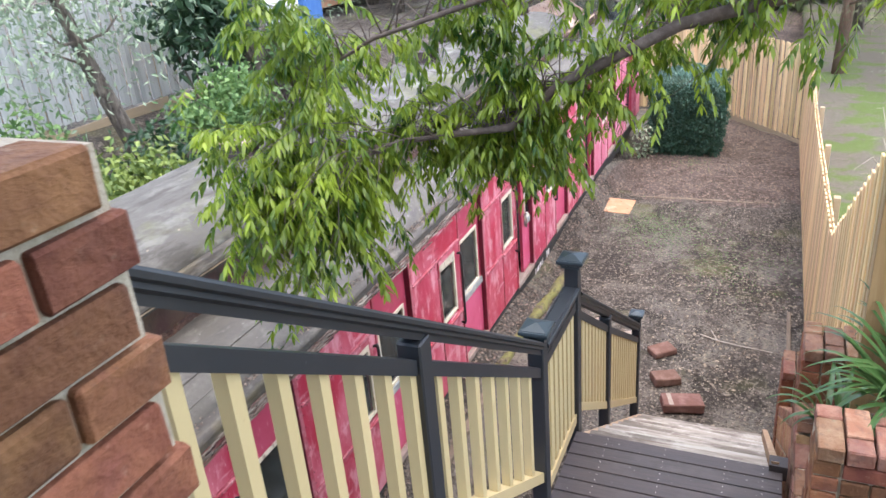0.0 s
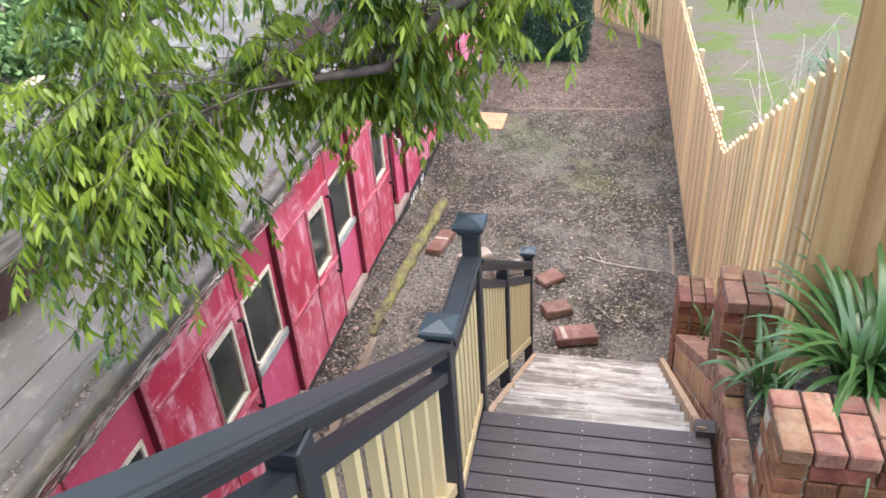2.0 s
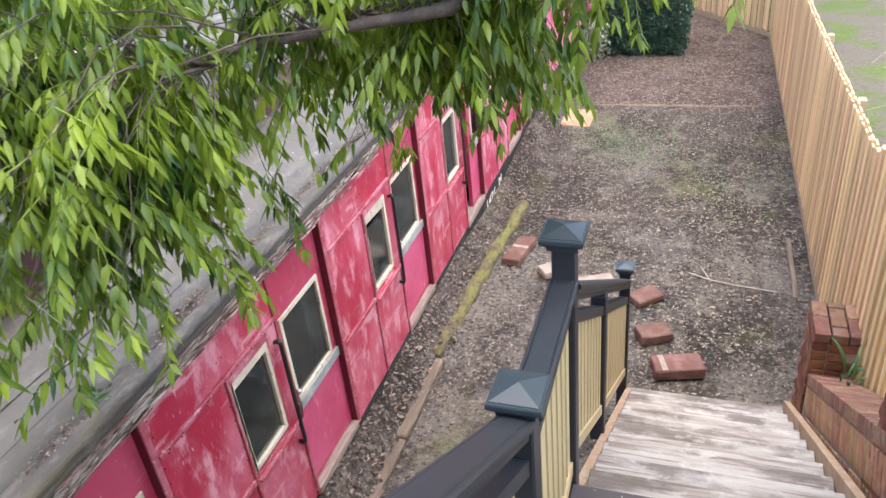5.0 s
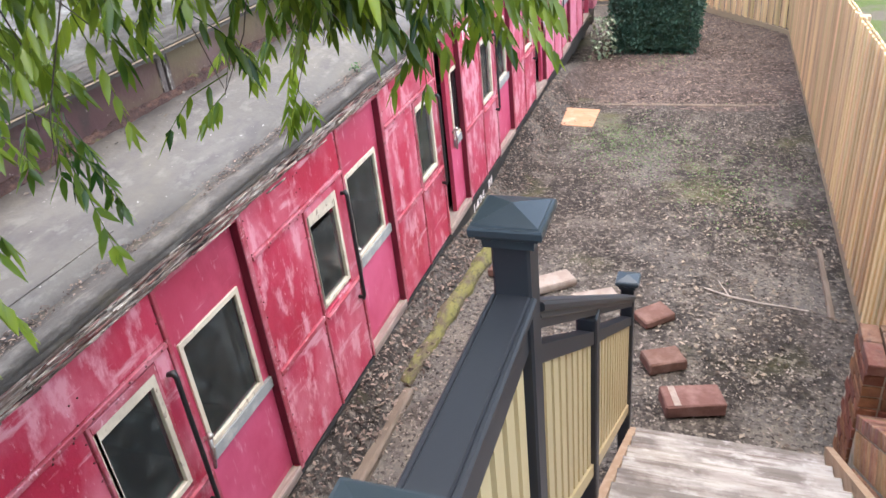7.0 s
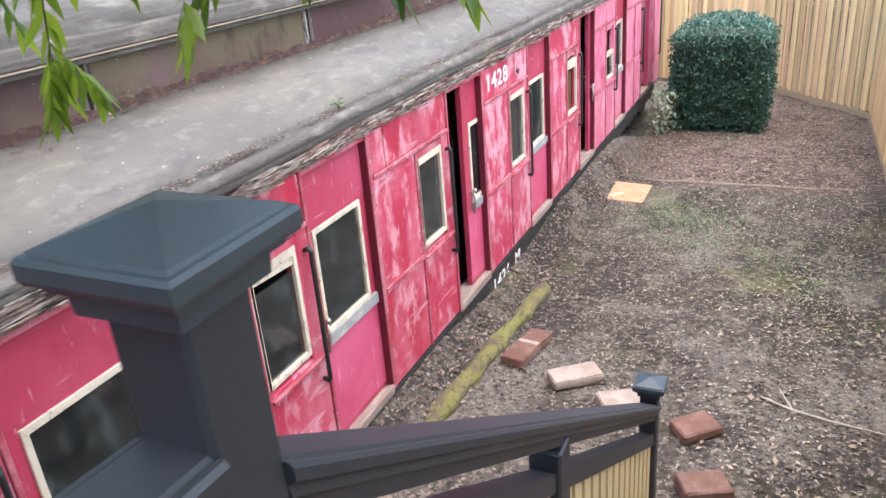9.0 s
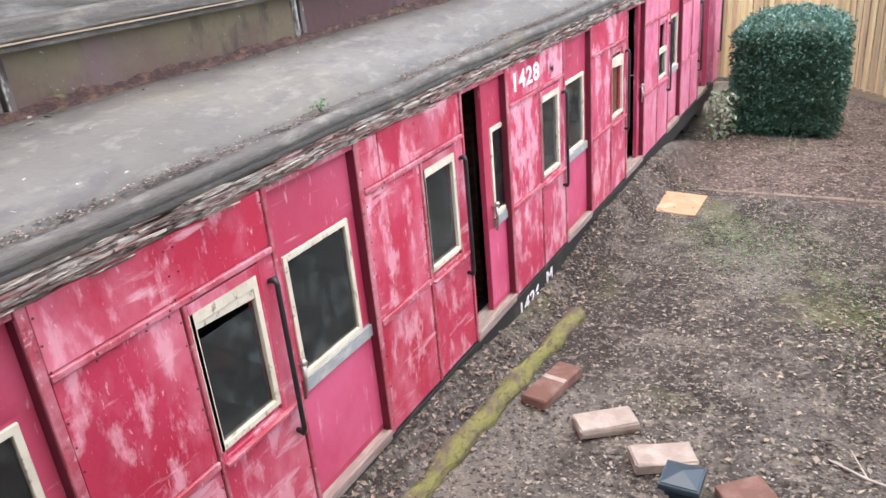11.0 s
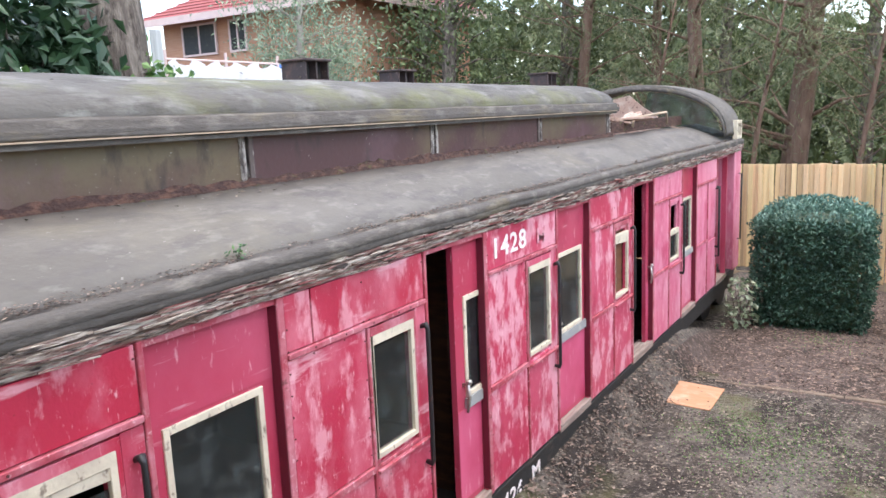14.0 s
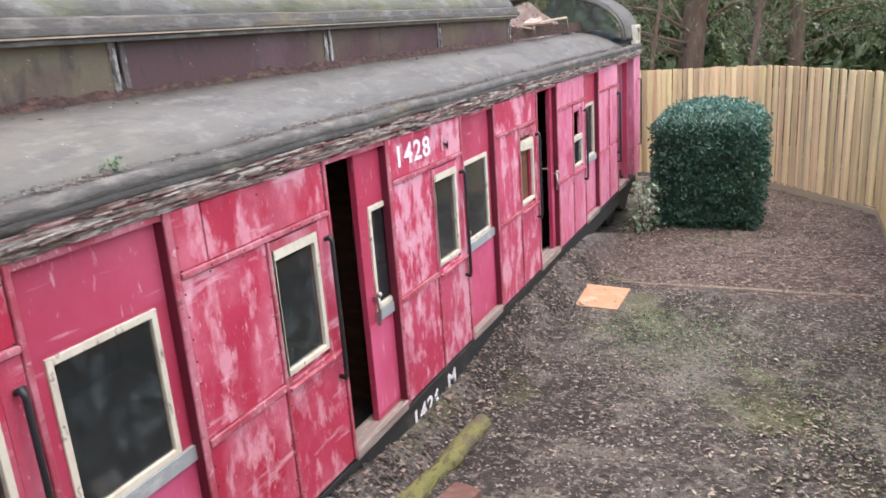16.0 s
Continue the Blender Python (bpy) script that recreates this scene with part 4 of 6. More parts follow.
def wall_face(parent, x0, x1, y0, y1, z0, z1, faces, material=brick_red):
    """Bricks on the named faces of a mortar core; courses of 86 mm."""
    zc = z1 - 0.043
    c = 0
    while zc > z0:
        shift = 0.12 * (c % 2)
        for f in faces:
            if f in "xX":
                px = x1 - 0.05 if f == "X" else x0 + 0.05
                y = y0 + 0.115 - shift
                while y < y1 - 0.02:
                    a, b = max(y - 0.115, y0), min(y + 0.115, y1)
                    if b - a > 0.06:
                        lay(parent, px, (a + b) / 2, zc, 90, round(b - a, 3), 0.11, 0.076, material)
                    y += 0.24
            else:
                py = y0 + 0.05 if f == "y" else y1 - 0.05
                lo, hi = x0 + (0.115 if "x" in faces else 0), x1 - (0.115 if "X" in faces else 0)
                x = lo + 0.115 - shift
                while x < hi - 0.02:
                    a, b = max(x - 0.115, lo), min(x + 0.115, hi)
                    if b - a > 0.05:
                        lay(parent, (a + b) / 2, py, zc, 0, round(b - a, 3), 0.11, 0.076, material)
                    x += 0.24
        zc -= 0.086
        c += 1


def cap_rows(parent, x0, x1, y0, y1, z, material=brick_cap, along="y"):
    """A top course of bricks laid flat, their length along y, broken in joint."""
    x, c = x0 + 0.055, 0
    while x < x1:
        y = y0 - 0.12 * (c % 2)
        while y < y1 - 0.03:
            a, b = max(y, y0), min(y + 0.23, y1)
            if b - a > 0.05:
                lay(parent, x, (a + b) / 2, z - 0.038, 90, round(b - a, 3), 0.108, 0.076, material)
            y += 0.24
        x += 0.12
        c += 1


def mortar(parent, x0, x1, y0, y1, z0, z1):
    boxes("mortar", [(x0 + 0.012, y0 + 0.012, z0, x1 - 0.012, y1 - 0.012, z1 - 0.012)], mortar_mat, parent)


w = thing("brick_wall_upper", (-0.93, 0, 3.4), "red brick wall end beside the top of the stairs", "wall", kind="structure")
mortar(w, -1.17, -0.69, -1.2, 0.62, 3.2, 5.2)
wall_face(w, -1.17, -0.69, -0.6, 0.62, 4.3, 5.2, "XY")
# unseen wall and ceiling, added behind and above to shade the stair top
tagged(boxes("wall_house", [(-3.2, -3.3, 0.0, 3.4, -3.02, 7.5)], brick_red, None), "unseen plain red brick wall added behind the stair top", "wall", kind="structure")
tagged(boxes("ceiling_porch", [(-2.0, -3.02, 7.1, 2.8, 0.7, 7.25)], cream, None), "unseen cream ceiling added to shade the stair top", "ceiling", kind="structure")
w = thing("brick_planter_upper", (0.6, 3.2, 0.1), "weathered red brick planter wall with flat brick capping", "planter", kind="structure")
mortar(w, 0.30, 1.6, 3.08, 3.42, 0.0, 3.02)
cap_rows(w, 0.31, 1.6, 3.07, 3.41, 3.10)
wall_face(w, 0.31, 1.55, 3.08, 3.42, 2.0, 3.02, "xy")
w = thing("brick_planter_middle", (0.5, 4.6, 0.1), "red brick pier with worn capping above the stair", "pier", kind="structure")
mortar(w, 0.30, 0.60, 4.60, 4.98, 0.0, 2.60)
cap_rows(w, 0.31, 0.62, 4.58, 4.98, 2.68)
wall_face(w, 0.31, 0.60, 4.60, 4.98, 1.2, 2.60, "xy")
w = thing("brick_wall_stair", (0.4, 5.0, 0.1), "pale sandy brick wall along the stair", "wall", kind="structure")
mortar(w, 0.30, 0.60, 3.42, 4.60, 0.0, 2.30)
wall_face(w, 0.30, 0.60, 3.44, 4.59, 1.6, 2.30, "x", brick_cap)
# raking wall: on-edge capping over two rows of upright bricks
RK0, RK1 = Vector((0, 4.22, 2.42)), Vector((0, 6.80, 0.70))
bm = bmesh.new()
prism(bm, [(RK0.y, RK0.z - 0.02), (RK1.y, RK1.z - 0.02), (RK1.y, -0.05), (RK0.y, -0.05)], "x", 0.315, 0.585)
part("mortar", bm, mortar_mat, w)


def lay_raked(parent, s, x, drop, dims, material):
    d = (RK1 - RK0).normalized()
    nrm = Vector((0, -d.z, d.y))
    key = (*dims, material.name, random.randrange(3))
    if key not in BRICKS:
        BRICKS[key] = brick_mesh(*dims, material, len(BRICKS))
    ob = new("brick", BRICKS[key])
    ob.parent = parent
    ob.location = RK0 + d * s - nrm * drop + Vector((x, 0, 0)) - base_of(parent)
    ob.rotation_euler = (math.atan2(d.z, d.y) + random.uniform(-0.015, 0.015), random.uniform(-0.01, 0.01), random.uniform(-0.01, 0.01))


s = 0.05
while s < (RK1 - RK0).length - 0.02:
    lay_raked(w, s, 0.45, 0.035, (0.30, 0.076, 0.09), brick_cap)
    for row in range(3):
        lay_raked(w, s + 0.043 * row, 0.352, 0.195 + 0.232 * row, (0.10, 0.066, 0.205), brick_tan if row < 2 else brick_cap)
    s += 0.086
w = thing("brick_pier_lower", (0.45, 7.0, 0.1), "small red brick pier at the foot of the stair", "pier", kind="structure")
mortar(w, 0.29, 0.62, 6.80, 7.22, 0.0, 1.02)
cap_rows(w, 0.30, 0.63, 6.79, 7.22, 1.10)
wall_face(w, 0.30, 0.62, 6.80, 7.22, 0.05, 1.02, "xy")

# ---- timber stairs ----
ST0, ST1 = -1.0, 0.22
RISE, GOING, LAND, NOSE = 0.173, 0.264, 2.07, 4.16
land = thing("stair_landing", (-0.4, 3.6, LAND), "dark oiled timber landing between two stair flights", "landing", kind="structure")
y = NOSE
while y > 2.78:
    boxes("board", [(ST0 - 0.04, y - 0.110, LAND - 0.03, ST1 + 0.03, y, LAND)], decking, land, bevel=0.003)
    y -= 0.119
bm = bmesh.new()
for k in range(12):
    for x in (-0.82, -0.45, -0.08, 0.14):
        for d in (0.028, 0.082):
            rod(bm, (x + 0.006 * math.sin(k * 3.1), NOSE - 0.119 * k - d, LAND - 0.004), (x + 0.006 * math.sin(k * 3.1), NOSE - 0.119 * k - d, LAND + 0.0015), 0.0032, n=6)
tagged(part("screw", bm, chrome, land, "bright screw heads in the boards"), kind="stuff")
boxes("joist", [(ST0, 2.7, LAND - 0.2, ST0 + 0.05, NOSE - 0.03, LAND - 0.035), (ST1 - 0.05, 2.7, LAND - 0.2, ST1, NOSE - 0.03, LAND - 0.035), (ST0, NOSE - 0.06, LAND - 0.2, ST1, NOSE - 0.02, LAND - 0.035)], stringer_mat, land)
# black sheet added under the boards, standing in for shade in the gaps
boxes("bearer", [(ST0, 2.76, LAND - 0.075, ST1, NOSE - 0.06, LAND - 0.036)], black_steel, land)
boxes("end_block", [(ST1 - 0.05, NOSE - 0.04, LAND - 0.06, ST1 + 0.055, NOSE + 0.06, LAND + 0.045)], decking, land)
lower = thing("lower_stairs", (-0.4, 5.4, 0.1), "bleached bare timber stairs down to the yard", "stairs", kind="structure")
for k in range(1, 11):
    y, z = NOSE + GOING * k, LAND - RISE * k
    boxes("tread", [(ST0, y - GOING - 0.02, z - 0.04, ST1 - 0.045, y - GOING / 2 - 0.005, z), (ST0, y - GOING / 2 + 0.005, z - 0.04, ST1 - 0.045, y, z)], bare_tread, lower, bevel=0.005)


def rake(bm, x0, x1, y0, z0, y1, z1, depth):
    """A straight sloping member whose top runs from (y0, z0) to (y1, z1)."""
    prism(bm, [(y0, z0), (y1, z1), (y1, z1 - depth), (y0, z0 - depth)], "x", x0, x1)


for x0 in (ST1 - 0.04, ST0 - 0.045):
    bm = bmesh.new()
    rake(bm, x0, x0 + 0.045, NOSE - 0.02, LAND + 0.06 if x0 > 0 else LAND - 0.02, NOSE + GOING * 10.2, LAND - RISE * 10.2 + (0.06 if x0 > 0 else -0.02), 0.30)
    part("stringer", bm, stringer_mat, lower)
upper = thing("upper_stairs", (-0.4, 1.6, 2.0), "dark oiled timber stairs down to the landing", "stairs", kind="structure")
for k in range(1, 10):
    y, z = 2.86 - GOING * k, LAND + RISE * k
    boxes("tread", [(ST0, y, z - 0.04, ST1, y + GOING + 0.02, z)], decking, upper, bevel=0.004)
boxes("top_deck", [(-1.2, -3.0, LAND + RISE * 10 - 0.04, 1.5, 2.86 - GOING * 9 - 0.01, LAND + RISE * 10)], decking, upper)
bm = bmesh.new()
for x0 in (ST1, ST0 - 0.045):
    rake(bm, x0, x0 + 0.045, 2.86 - GOING * 9, LAND + RISE * 9.6, 2.86, LAND + 0.05, 0.30)
part("stringer", bm, stringer_mat, upper)

# ---- balustrade ----
RX = -1.05
rail = thing("stair_balustrade", (RX, 3.8, 2.0), "charcoal and cream painted timber stair balustrade", "balustrade")


def shift_x(y):
    """How far the balustrade strays sideways from RX."""
    return float(np.interp(y, [0.62, 3.33, 4.20, 6.80], [0.0, 0.010, -0.018, -0.03]))


def stray(bm, y=None):
    for v in bm.verts:
        v.co.x += shift_x(v.co.y if y is None else y)
    return bm


def cap(y, z, s, parent):
    bm = bmesh.new()
    loops = [[bm.verts.new((RX + a * s * f, y + b * s * f, z - d)) for a, b in ((-1, -1), (1, -1), (1, 1), (-1, 1))]
             for f, d in ((0.60, 0.088), (0.70, 0.085), (0.72, 0.066), (0.84, 0.060), (0.87, 0.052), (0.97, 0.050), (1.0, 0.045), (1.0, 0.031), (0.97, 0.026), (0.90, 0.026), (0.88, 0.022))]
    for lo, hi in zip(loops, loops[1:]):
        for i in range(4):
            bm.faces.new((lo[i], lo[(i + 1) % 4], hi[(i + 1) % 4], hi[i]))
    tip = bm.verts.new((RX, y, z))
    for i in range(4):
        bm.faces.new((loops[-1][i], loops[-1][(i + 1) % 4], tip))
    bm.faces.new(loops[0][::-1])
    part("cap", stray(bm, y), cap_paint, parent, "slate-grey pyramid cap")


def post(y, z0, z1, half, capped, s=0.092):
    bm = bmesh.new()
    box(bm, RX - half, y - half, z0, RX + half, y + half, z1 - (0.07 if capped else 0), 0.006)
    p = part("post", stray(bm, y), charcoal, rail)
    if capped:
        cap(y, z1, s, p)


def moulded(y0, z0, y1, z1, name="handrail"):
    """A wide moulded handrail."""
    prof = [(-0.055, -0.010), (-0.050, -0.004), (-0.043, -0.004), (-0.040, -0.007), (-0.036, 0.0), (0.036, 0.0), (0.040, -0.007), (0.043, -0.004), (0.050, -0.004), (0.055, -0.010), (0.055, -0.026), (0.043, -0.034), (0.047, -0.048), (0.033, -0.058), (0.033, -0.085), (-0.033, -0.085), (-0.033, -0.058), (-0.047, -0.048), (-0.043, -0.034), (-0.055, -0.026)]
    bm = bmesh.new()
    a = [bm.verts.new((RX + u, y0, z0 + v)) for u, v in prof]
    b = [bm.verts.new((RX + u, y1, z1 + v)) for u, v in prof]
    for i in range(len(prof)):
        bm.faces.new((a[i], a[(i + 1) % len(prof)], b[(i + 1) % len(prof)], b[i]))
    bm.faces.new(a[::-1])
    bm.faces.new(b)
    part(name, stray(bm), charcoal, rail)


YA, YM, YB, YI, YC, YP = 3.33, 1.96, 4.20, 5.24, 6.80, 0.62
SL = -RISE / GOING
post(YA, 1.85, 3.385, 0.044, True, 0.079)
post(YB, 1.85, 3.385, 0.044, True, 0.082)
post(YC, 0.1, 1.575, 0.040, True, 0.070)
za = 3.27


def line(y, y0=YA, z0=za):
    return z0 + SL * (y - y0)


post(YM, line(YM) - 1.2, line(YM) - 0.08, 0.045, False)
zb = 3.13


def low(y):
    return zb + SL * (y - YB)


post(YI, low(YI) - 1.15, low(YI) - 0.08, 0.042, False)
moulded(YP, line(YP), YA - 0.04, line(YA - 0.04))
moulded(YA + 0.04, 3.24, YB - 0.04, 3.17)
moulded(YB + 0.04, low(YB + 0.04), YC - 0.035, low(YC - 0.035))


def bay_rail(y0, y1, top0, top1, pitch, wide, bottom, first=0.0):
    """Sub-rail, bottom rail and balusters between two posts; tops given under the handrail."""
    sl = (top1 - top0) / (y1 - y0)
    bm = bmesh.new()
    rake(bm, RX - 0.03, RX + 0.03, y0, top0, y1, top1, 0.062)
    part("sub_rail", stray(bm), charcoal, rail)
    bm = bmesh.new()
    rake(bm, RX - 0.03, RX + 0.03, y0, top0 - bottom, y1, top1 - bottom, 0.07)
    part("bottom_rail", stray(bm), cream, rail)
    y = y0 + first + pitch * 0.5
    while y < y1 - wide * 0.4:
        t = top0 + sl * (y - y0)
        bm = bmesh.new()
        h = wide / 2
        prism(bm, [(y - h, t - 0.05 - sl * h), (y + h, t - 0.05 + sl * h), (y + h, t - bottom + sl * h), (y - h, t - bottom - sl * h)], "x", RX - 0.021, RX + 0.021)
        part("baluster", stray(bm), cream, rail)
        y += pitch


D1 = 0.165
bay_rail(YP, YM - 0.045, line(YP) - D1, line(YM - 0.045) - D1, 0.162, 0.042, 0.70, 0.06)
bay_rail(YM + 0.045, YA - 0.045, line(YM + 0.045) - D1, line(YA - 0.045) - D1, 0.172, 0.042, 0.70)
bay_rail(YA + 0.045, YB - 0.045, 3.24 - 0.1, 3.17 - 0.1, 0.11, 0.07, 0.86)
bay_rail(YB + 0.045, YI - 0.042, low(YB) - D1, low(YI - 0.042) - D1, 0.105, 0.07, 0.72)
bay_rail(YI + 0.042, YC - 0.04, low(YI + 0.042) - D1, low(YC - 0.04) - D1, 0.105, 0.07, 0.72)


# ---- paling fences ----
PALE = {}


def paling(parent, x, y, z0, z1, turn, width, material, out=0.0):
    key = (width, material.name, random.randrange(3))
    if key not in PALE:
        bm = bmesh.new()
        box(bm, -width / 2, -0.010, 0, width / 2, 0.010, 1.0, 0.003)
        me = bpy.data.meshes.new("paling")
        bm.to_mesh(me)
        bm.free()
        me.materials.append(material)
        PALE[key] = me
    ob = new("paling", PALE[key])
    ob.parent = parent
    ob.location = Vector((x, y, z0)) - base_of(parent)
    ob.rotation_euler = (0, random.uniform(-0.006, 0.006), radians(turn))
    ob.scale = (1, 1, z1 - z0)


def fence(name, p, q, top, label, material, pitch=0.08, width=0.10, gap=0.12, both=False):
    """Palings from p to q, every second one lapped in front; top is a function of the way along."""
    p, q = Vector(p), Vector(q)
    d = (q - p)
    L = d.length
    u = d / L
    nrm = Vector((u.y, -u.x)) * -1
    t = thing(name, (p.x, p.y, gz(p.x, p.y)), label, "fence", kind="structure")
    ang = math.degrees(math.atan2(u.y, u.x))
    n = round(L / pitch)
    for i in range(n):
        s = (i + 0.5) * pitch
        c = p + u * s + nrm * (0.036 if i % 2 else 0.0)
        g = gz(min(c.x, 0.7), c.y)
        paling(t, c.x, c.y, g + gap, top(s) + random.uniform(-0.012, 0.012), ang, width if not i % 2 else width * 0.76, material)
    m = Matrix.Translation((p.x, p.y, 0)) @ pose(0, 0, 0, 0, 0, ang)
    k = max(1, int(L / 2.4))
    for i in range(k):
        a, b = L * i / k, L * (i + 1) / k
        c = p + u * (a + b) / 2
        g = gz(min(c.x, 0.7), c.y)
        bm = bmesh.new()
        box(bm, a + 0.002, 0.012, g - 0.06, b - 0.002, 0.035, g + 0.14, 0.003, m)
        part("plinth", bm, plinth_mat, t)
        for f in (0.28, 0.8):
            z = g + f * (top((a + b) / 2) - g)
            bm = bmesh.new()
            box(bm, a, -0.06, z - 0.035, b, -0.012, z + 0.035, 0.003, m)
            part("rail", bm, plinth_mat, t)
        bm = bmesh.new()
        box(bm, a - 0.05, -0.13, g - 0.1, a + 0.05, -0.06, top(a) - 0.08, 0.004, m)
        part("fence_post", bm, plinth_mat, t)
    return t


def side_top(s):
    y = 4.25 + s
    if y < 7.62:
        return 2.2 + 0.625 * (7.62 - y)
    return max(1.9, 2.2 - 0.055 * (y - 7.62))


fence("fence_side", (0.66, 4.25), (0.62, 18.9), side_top, "new golden pine paling fence stepping down beside the stairs", paling_mat)
ret = fence("fence_return", (2.6, 4.05), (0.64, 4.24), lambda s: 5.3, "brown pine board fence beside the upper planter", board_mat, 0.16, 0.19)
boxes("corner_board", [(0.55, 4.13, 0.3, 0.72, 4.165, 4.6)], board_mat, ret)
fence("fence_corner", (0.62, 18.9), (-1.22, 21.5), lambda s: 1.9, "golden pine paling fence across the yard's corner", paling_mat, 0.10, 0.115)
fence("fence_back", (-1.22, 21.5), (-9.0, 21.6), lambda s: 1.9, "golden pine paling fence behind the hedge", paling_mat, 0.10, 0.115)
fence("fence_grey", (-10.0, 13.0), (-10.0, 3.0), lambda s: 4.5, "old grey timber paling fence on the bank", grey_paling, 0.12, 0.13, 0.2)

# ---- loose things in the yard ----
ply = thing("plywood_sheet", (-2.65, 13.8, -0.12), "small orange plywood sheet lying on the soil", "plywood sheet")
bm = bmesh.new()
box(bm, -0.29, -0.34, 0, 0.29, 0.34, 0.014, 0.002, pose(-2.60, 13.69, gz(-2.6, 13.8) + 0.035, 1, 2, -1))
part("sheet", bm, ply_mat, ply)
bm = bmesh.new()
box(bm, -0.16, -0.02, 0, 0.02, 0.3, 0.014, 0.002, pose(-2.86, 13.98, gz(-2.6, 13.8) + 0.012, 2, 3, 4))
part("offcut", bm, bare_log, ply, "grey board offcut underneath")

slab_mat = mk("pale_old_brick", (0.125, 0.062, 0.047), 0.88, [((8, 8, 8), 8, 0.44, 0.68, (0.205, 0.125, 0.10), 0.8), ((7, 7, 7), 5, 0.56, 0.7, (0.14, 0.08, 0.065), 0.7)], (60, 0.5, 0.01), vary=0.15)
slab_grey = mk("weathered_grey_slab", (0.25, 0.20, 0.165), 0.88, [((8, 8, 8), 8, 0.42, 0.66, (0.36, 0.31, 0.265), 0.8), ((7, 7, 7), 5, 0.58, 0.7, (0.22, 0.16, 0.12), 0.7)], (60, 0.5, 0.01))


def slab(x, y, l, w, h, turn, material, label, mark=0.0):
    t = thing("brick_slab", (x, y, gz(x, y)), label, "brick", "stepping bricks across the soil")
    z = gz(x, y) + h / 2 + 0.01
    bm = bmesh.new()
    vs = box(bm, -l / 2, -w / 2, -h / 2, l / 2, w / 2, h / 2, 0.012)
    bmesh.ops.subdivide_edges(bm, edges=bm.edges, cuts=1)
    for v in bm.verts:
        v.co += Vector((random.uniform(-1, 1), random.uniform(-1, 1), random.uniform(-1, 1))) * 0.004
    m = pose(x, y, z, random.uniform(-3, 3), random.uniform(-3, 3), turn)
    bmesh.ops.transform(bm, matrix=m, verts=bm.verts)
    part("slab", bm, material, t)
    if mark:
        bm = bmesh.new()
        box(bm, mark * l - 0.025, -w / 2 + 0.01, h / 2, mark * l + 0.025, w / 2 - 0.01, h / 2 + 0.003, 0.001, m)
        part("mortar_streak", bm, slab_grey, t, "streak of pale mortar")


slab(-2.51, 9.17, 0.56, 0.21, 0.08, 80, slab_mat, "long reddish brick slab with a mortar streak", 0.06)
slab(-2.0, 8.85, 0.42, 0.21, 0.08, 38, slab_grey, "weathered grey-brown brick slab on the soil")
slab(-1.55, 8.62, 0.40, 0.21, 0.08, 30, slab_grey, "pale weathered brick slab on the soil")
slab(-1.02, 8.45, 0.30, 0.22, 0.08, 40, slab_mat, "reddish brick slab on the soil")
slab(-0.89, 7.81, 0.31, 0.22, 0.10, 28, slab_mat, "reddish brick slab on the soil")
slab(-0.65, 7.36, 0.44, 0.25, 0.11, 18, slab_mat, "large reddish brick slab with a mortar streak", -0.3)

log = thing("mossy_log", (-2.85, 8.4, 0.05), "long mossy timber edging half sunk beside the carriage", "log")
bm = bmesh.new()
pts = [(-2.93 + 0.19 * (y - 6.2) / 4.2, y, gz(-2.8, y) + 0.0 + 0.02 * noise.noise(Vector((y * 2, 0, 0)))) for y in np.arange(7.1, 10.5, 0.15)]
chain(bm, pts, [0.062 + 0.03 * random.random() for _ in pts], 10)
for v in bm.verts:
    v.co.x += 0.04 * noise.noise(v.co * 6)
    v.co.z += 0.03 * noise.noise(v.co * 8)
part("trunk", bm, log_mat, log, smooth=True)
edge = thing("garden_edging", (-2.86, 6.2, 0.1), "rotten grey timber sleeper half sunk beside the carriage", "edging")
for a, b in ((4.9, 6.02), (6.04, 7.08)):
    bm = bmesh.new()
    box(bm, -2.97, a, 0.02, -2.77, b, 0.135, 0.015)
    bmesh.ops.subdivide_edges(bm, edges=[e for e in bm.edges if abs(e.verts[0].co.y - e.verts[1].co.y) > 0.5], cuts=9)
    for v in bm.verts:
        v.co += Vector((0.03 * noise.noise(v.co * 5), 0, 0.025 * noise.noise(v.co * 7 + Vector((3, 0, 0)))))
    part("sleeper", bm, bare_log, edge)
edge = thing("garden_edging", (-1.2, 14.45, -0.16), "half-buried grey timber edging across the yard", "edging")
for i in range(7):
    a = -2.5 + i * 0.46
    boxes("sleeper", [(a, 14.38 + 0.02 * i, gz(0, 14.4) - 0.05, a + 0.45, 14.46 + 0.02 * i, gz(0, 14.4) + random.uniform(0.0, 0.014))], bare_log, edge, bevel=0.008)
edge = thing("garden_edging", (0.43, 9.8, 0.0), "half-buried grey timber edging along the fence", "edging")
for i in range(2):
    a = 8.75 + i * 0.62
    boxes("sleeper", [(0.40, a, gz(0, a) - 0.05, 0.45, a + 0.6, gz(0, a) + random.uniform(0.01, 0.02))], bare_log, edge, bevel=0.008)
tw = thing("fallen_twig", (-0.2, 8.9, 0.08), "long pale fallen twig on the soil", "twig")
bm = bmesh.new()
chain(bm, [(-0.62, 9.02, 0.09), (-0.4, 8.9, 0.10), (-0.15, 8.84, 0.10), (0.25, 8.8, 0.09)], [0.006, 0.009, 0.008, 0.005], 6)
chain(bm, [(-0.4, 8.9, 0.10), (-0.5, 9.15, 0.10)], [0.006, 0.003], 5)
part("stick", bm, grey_twig, tw)


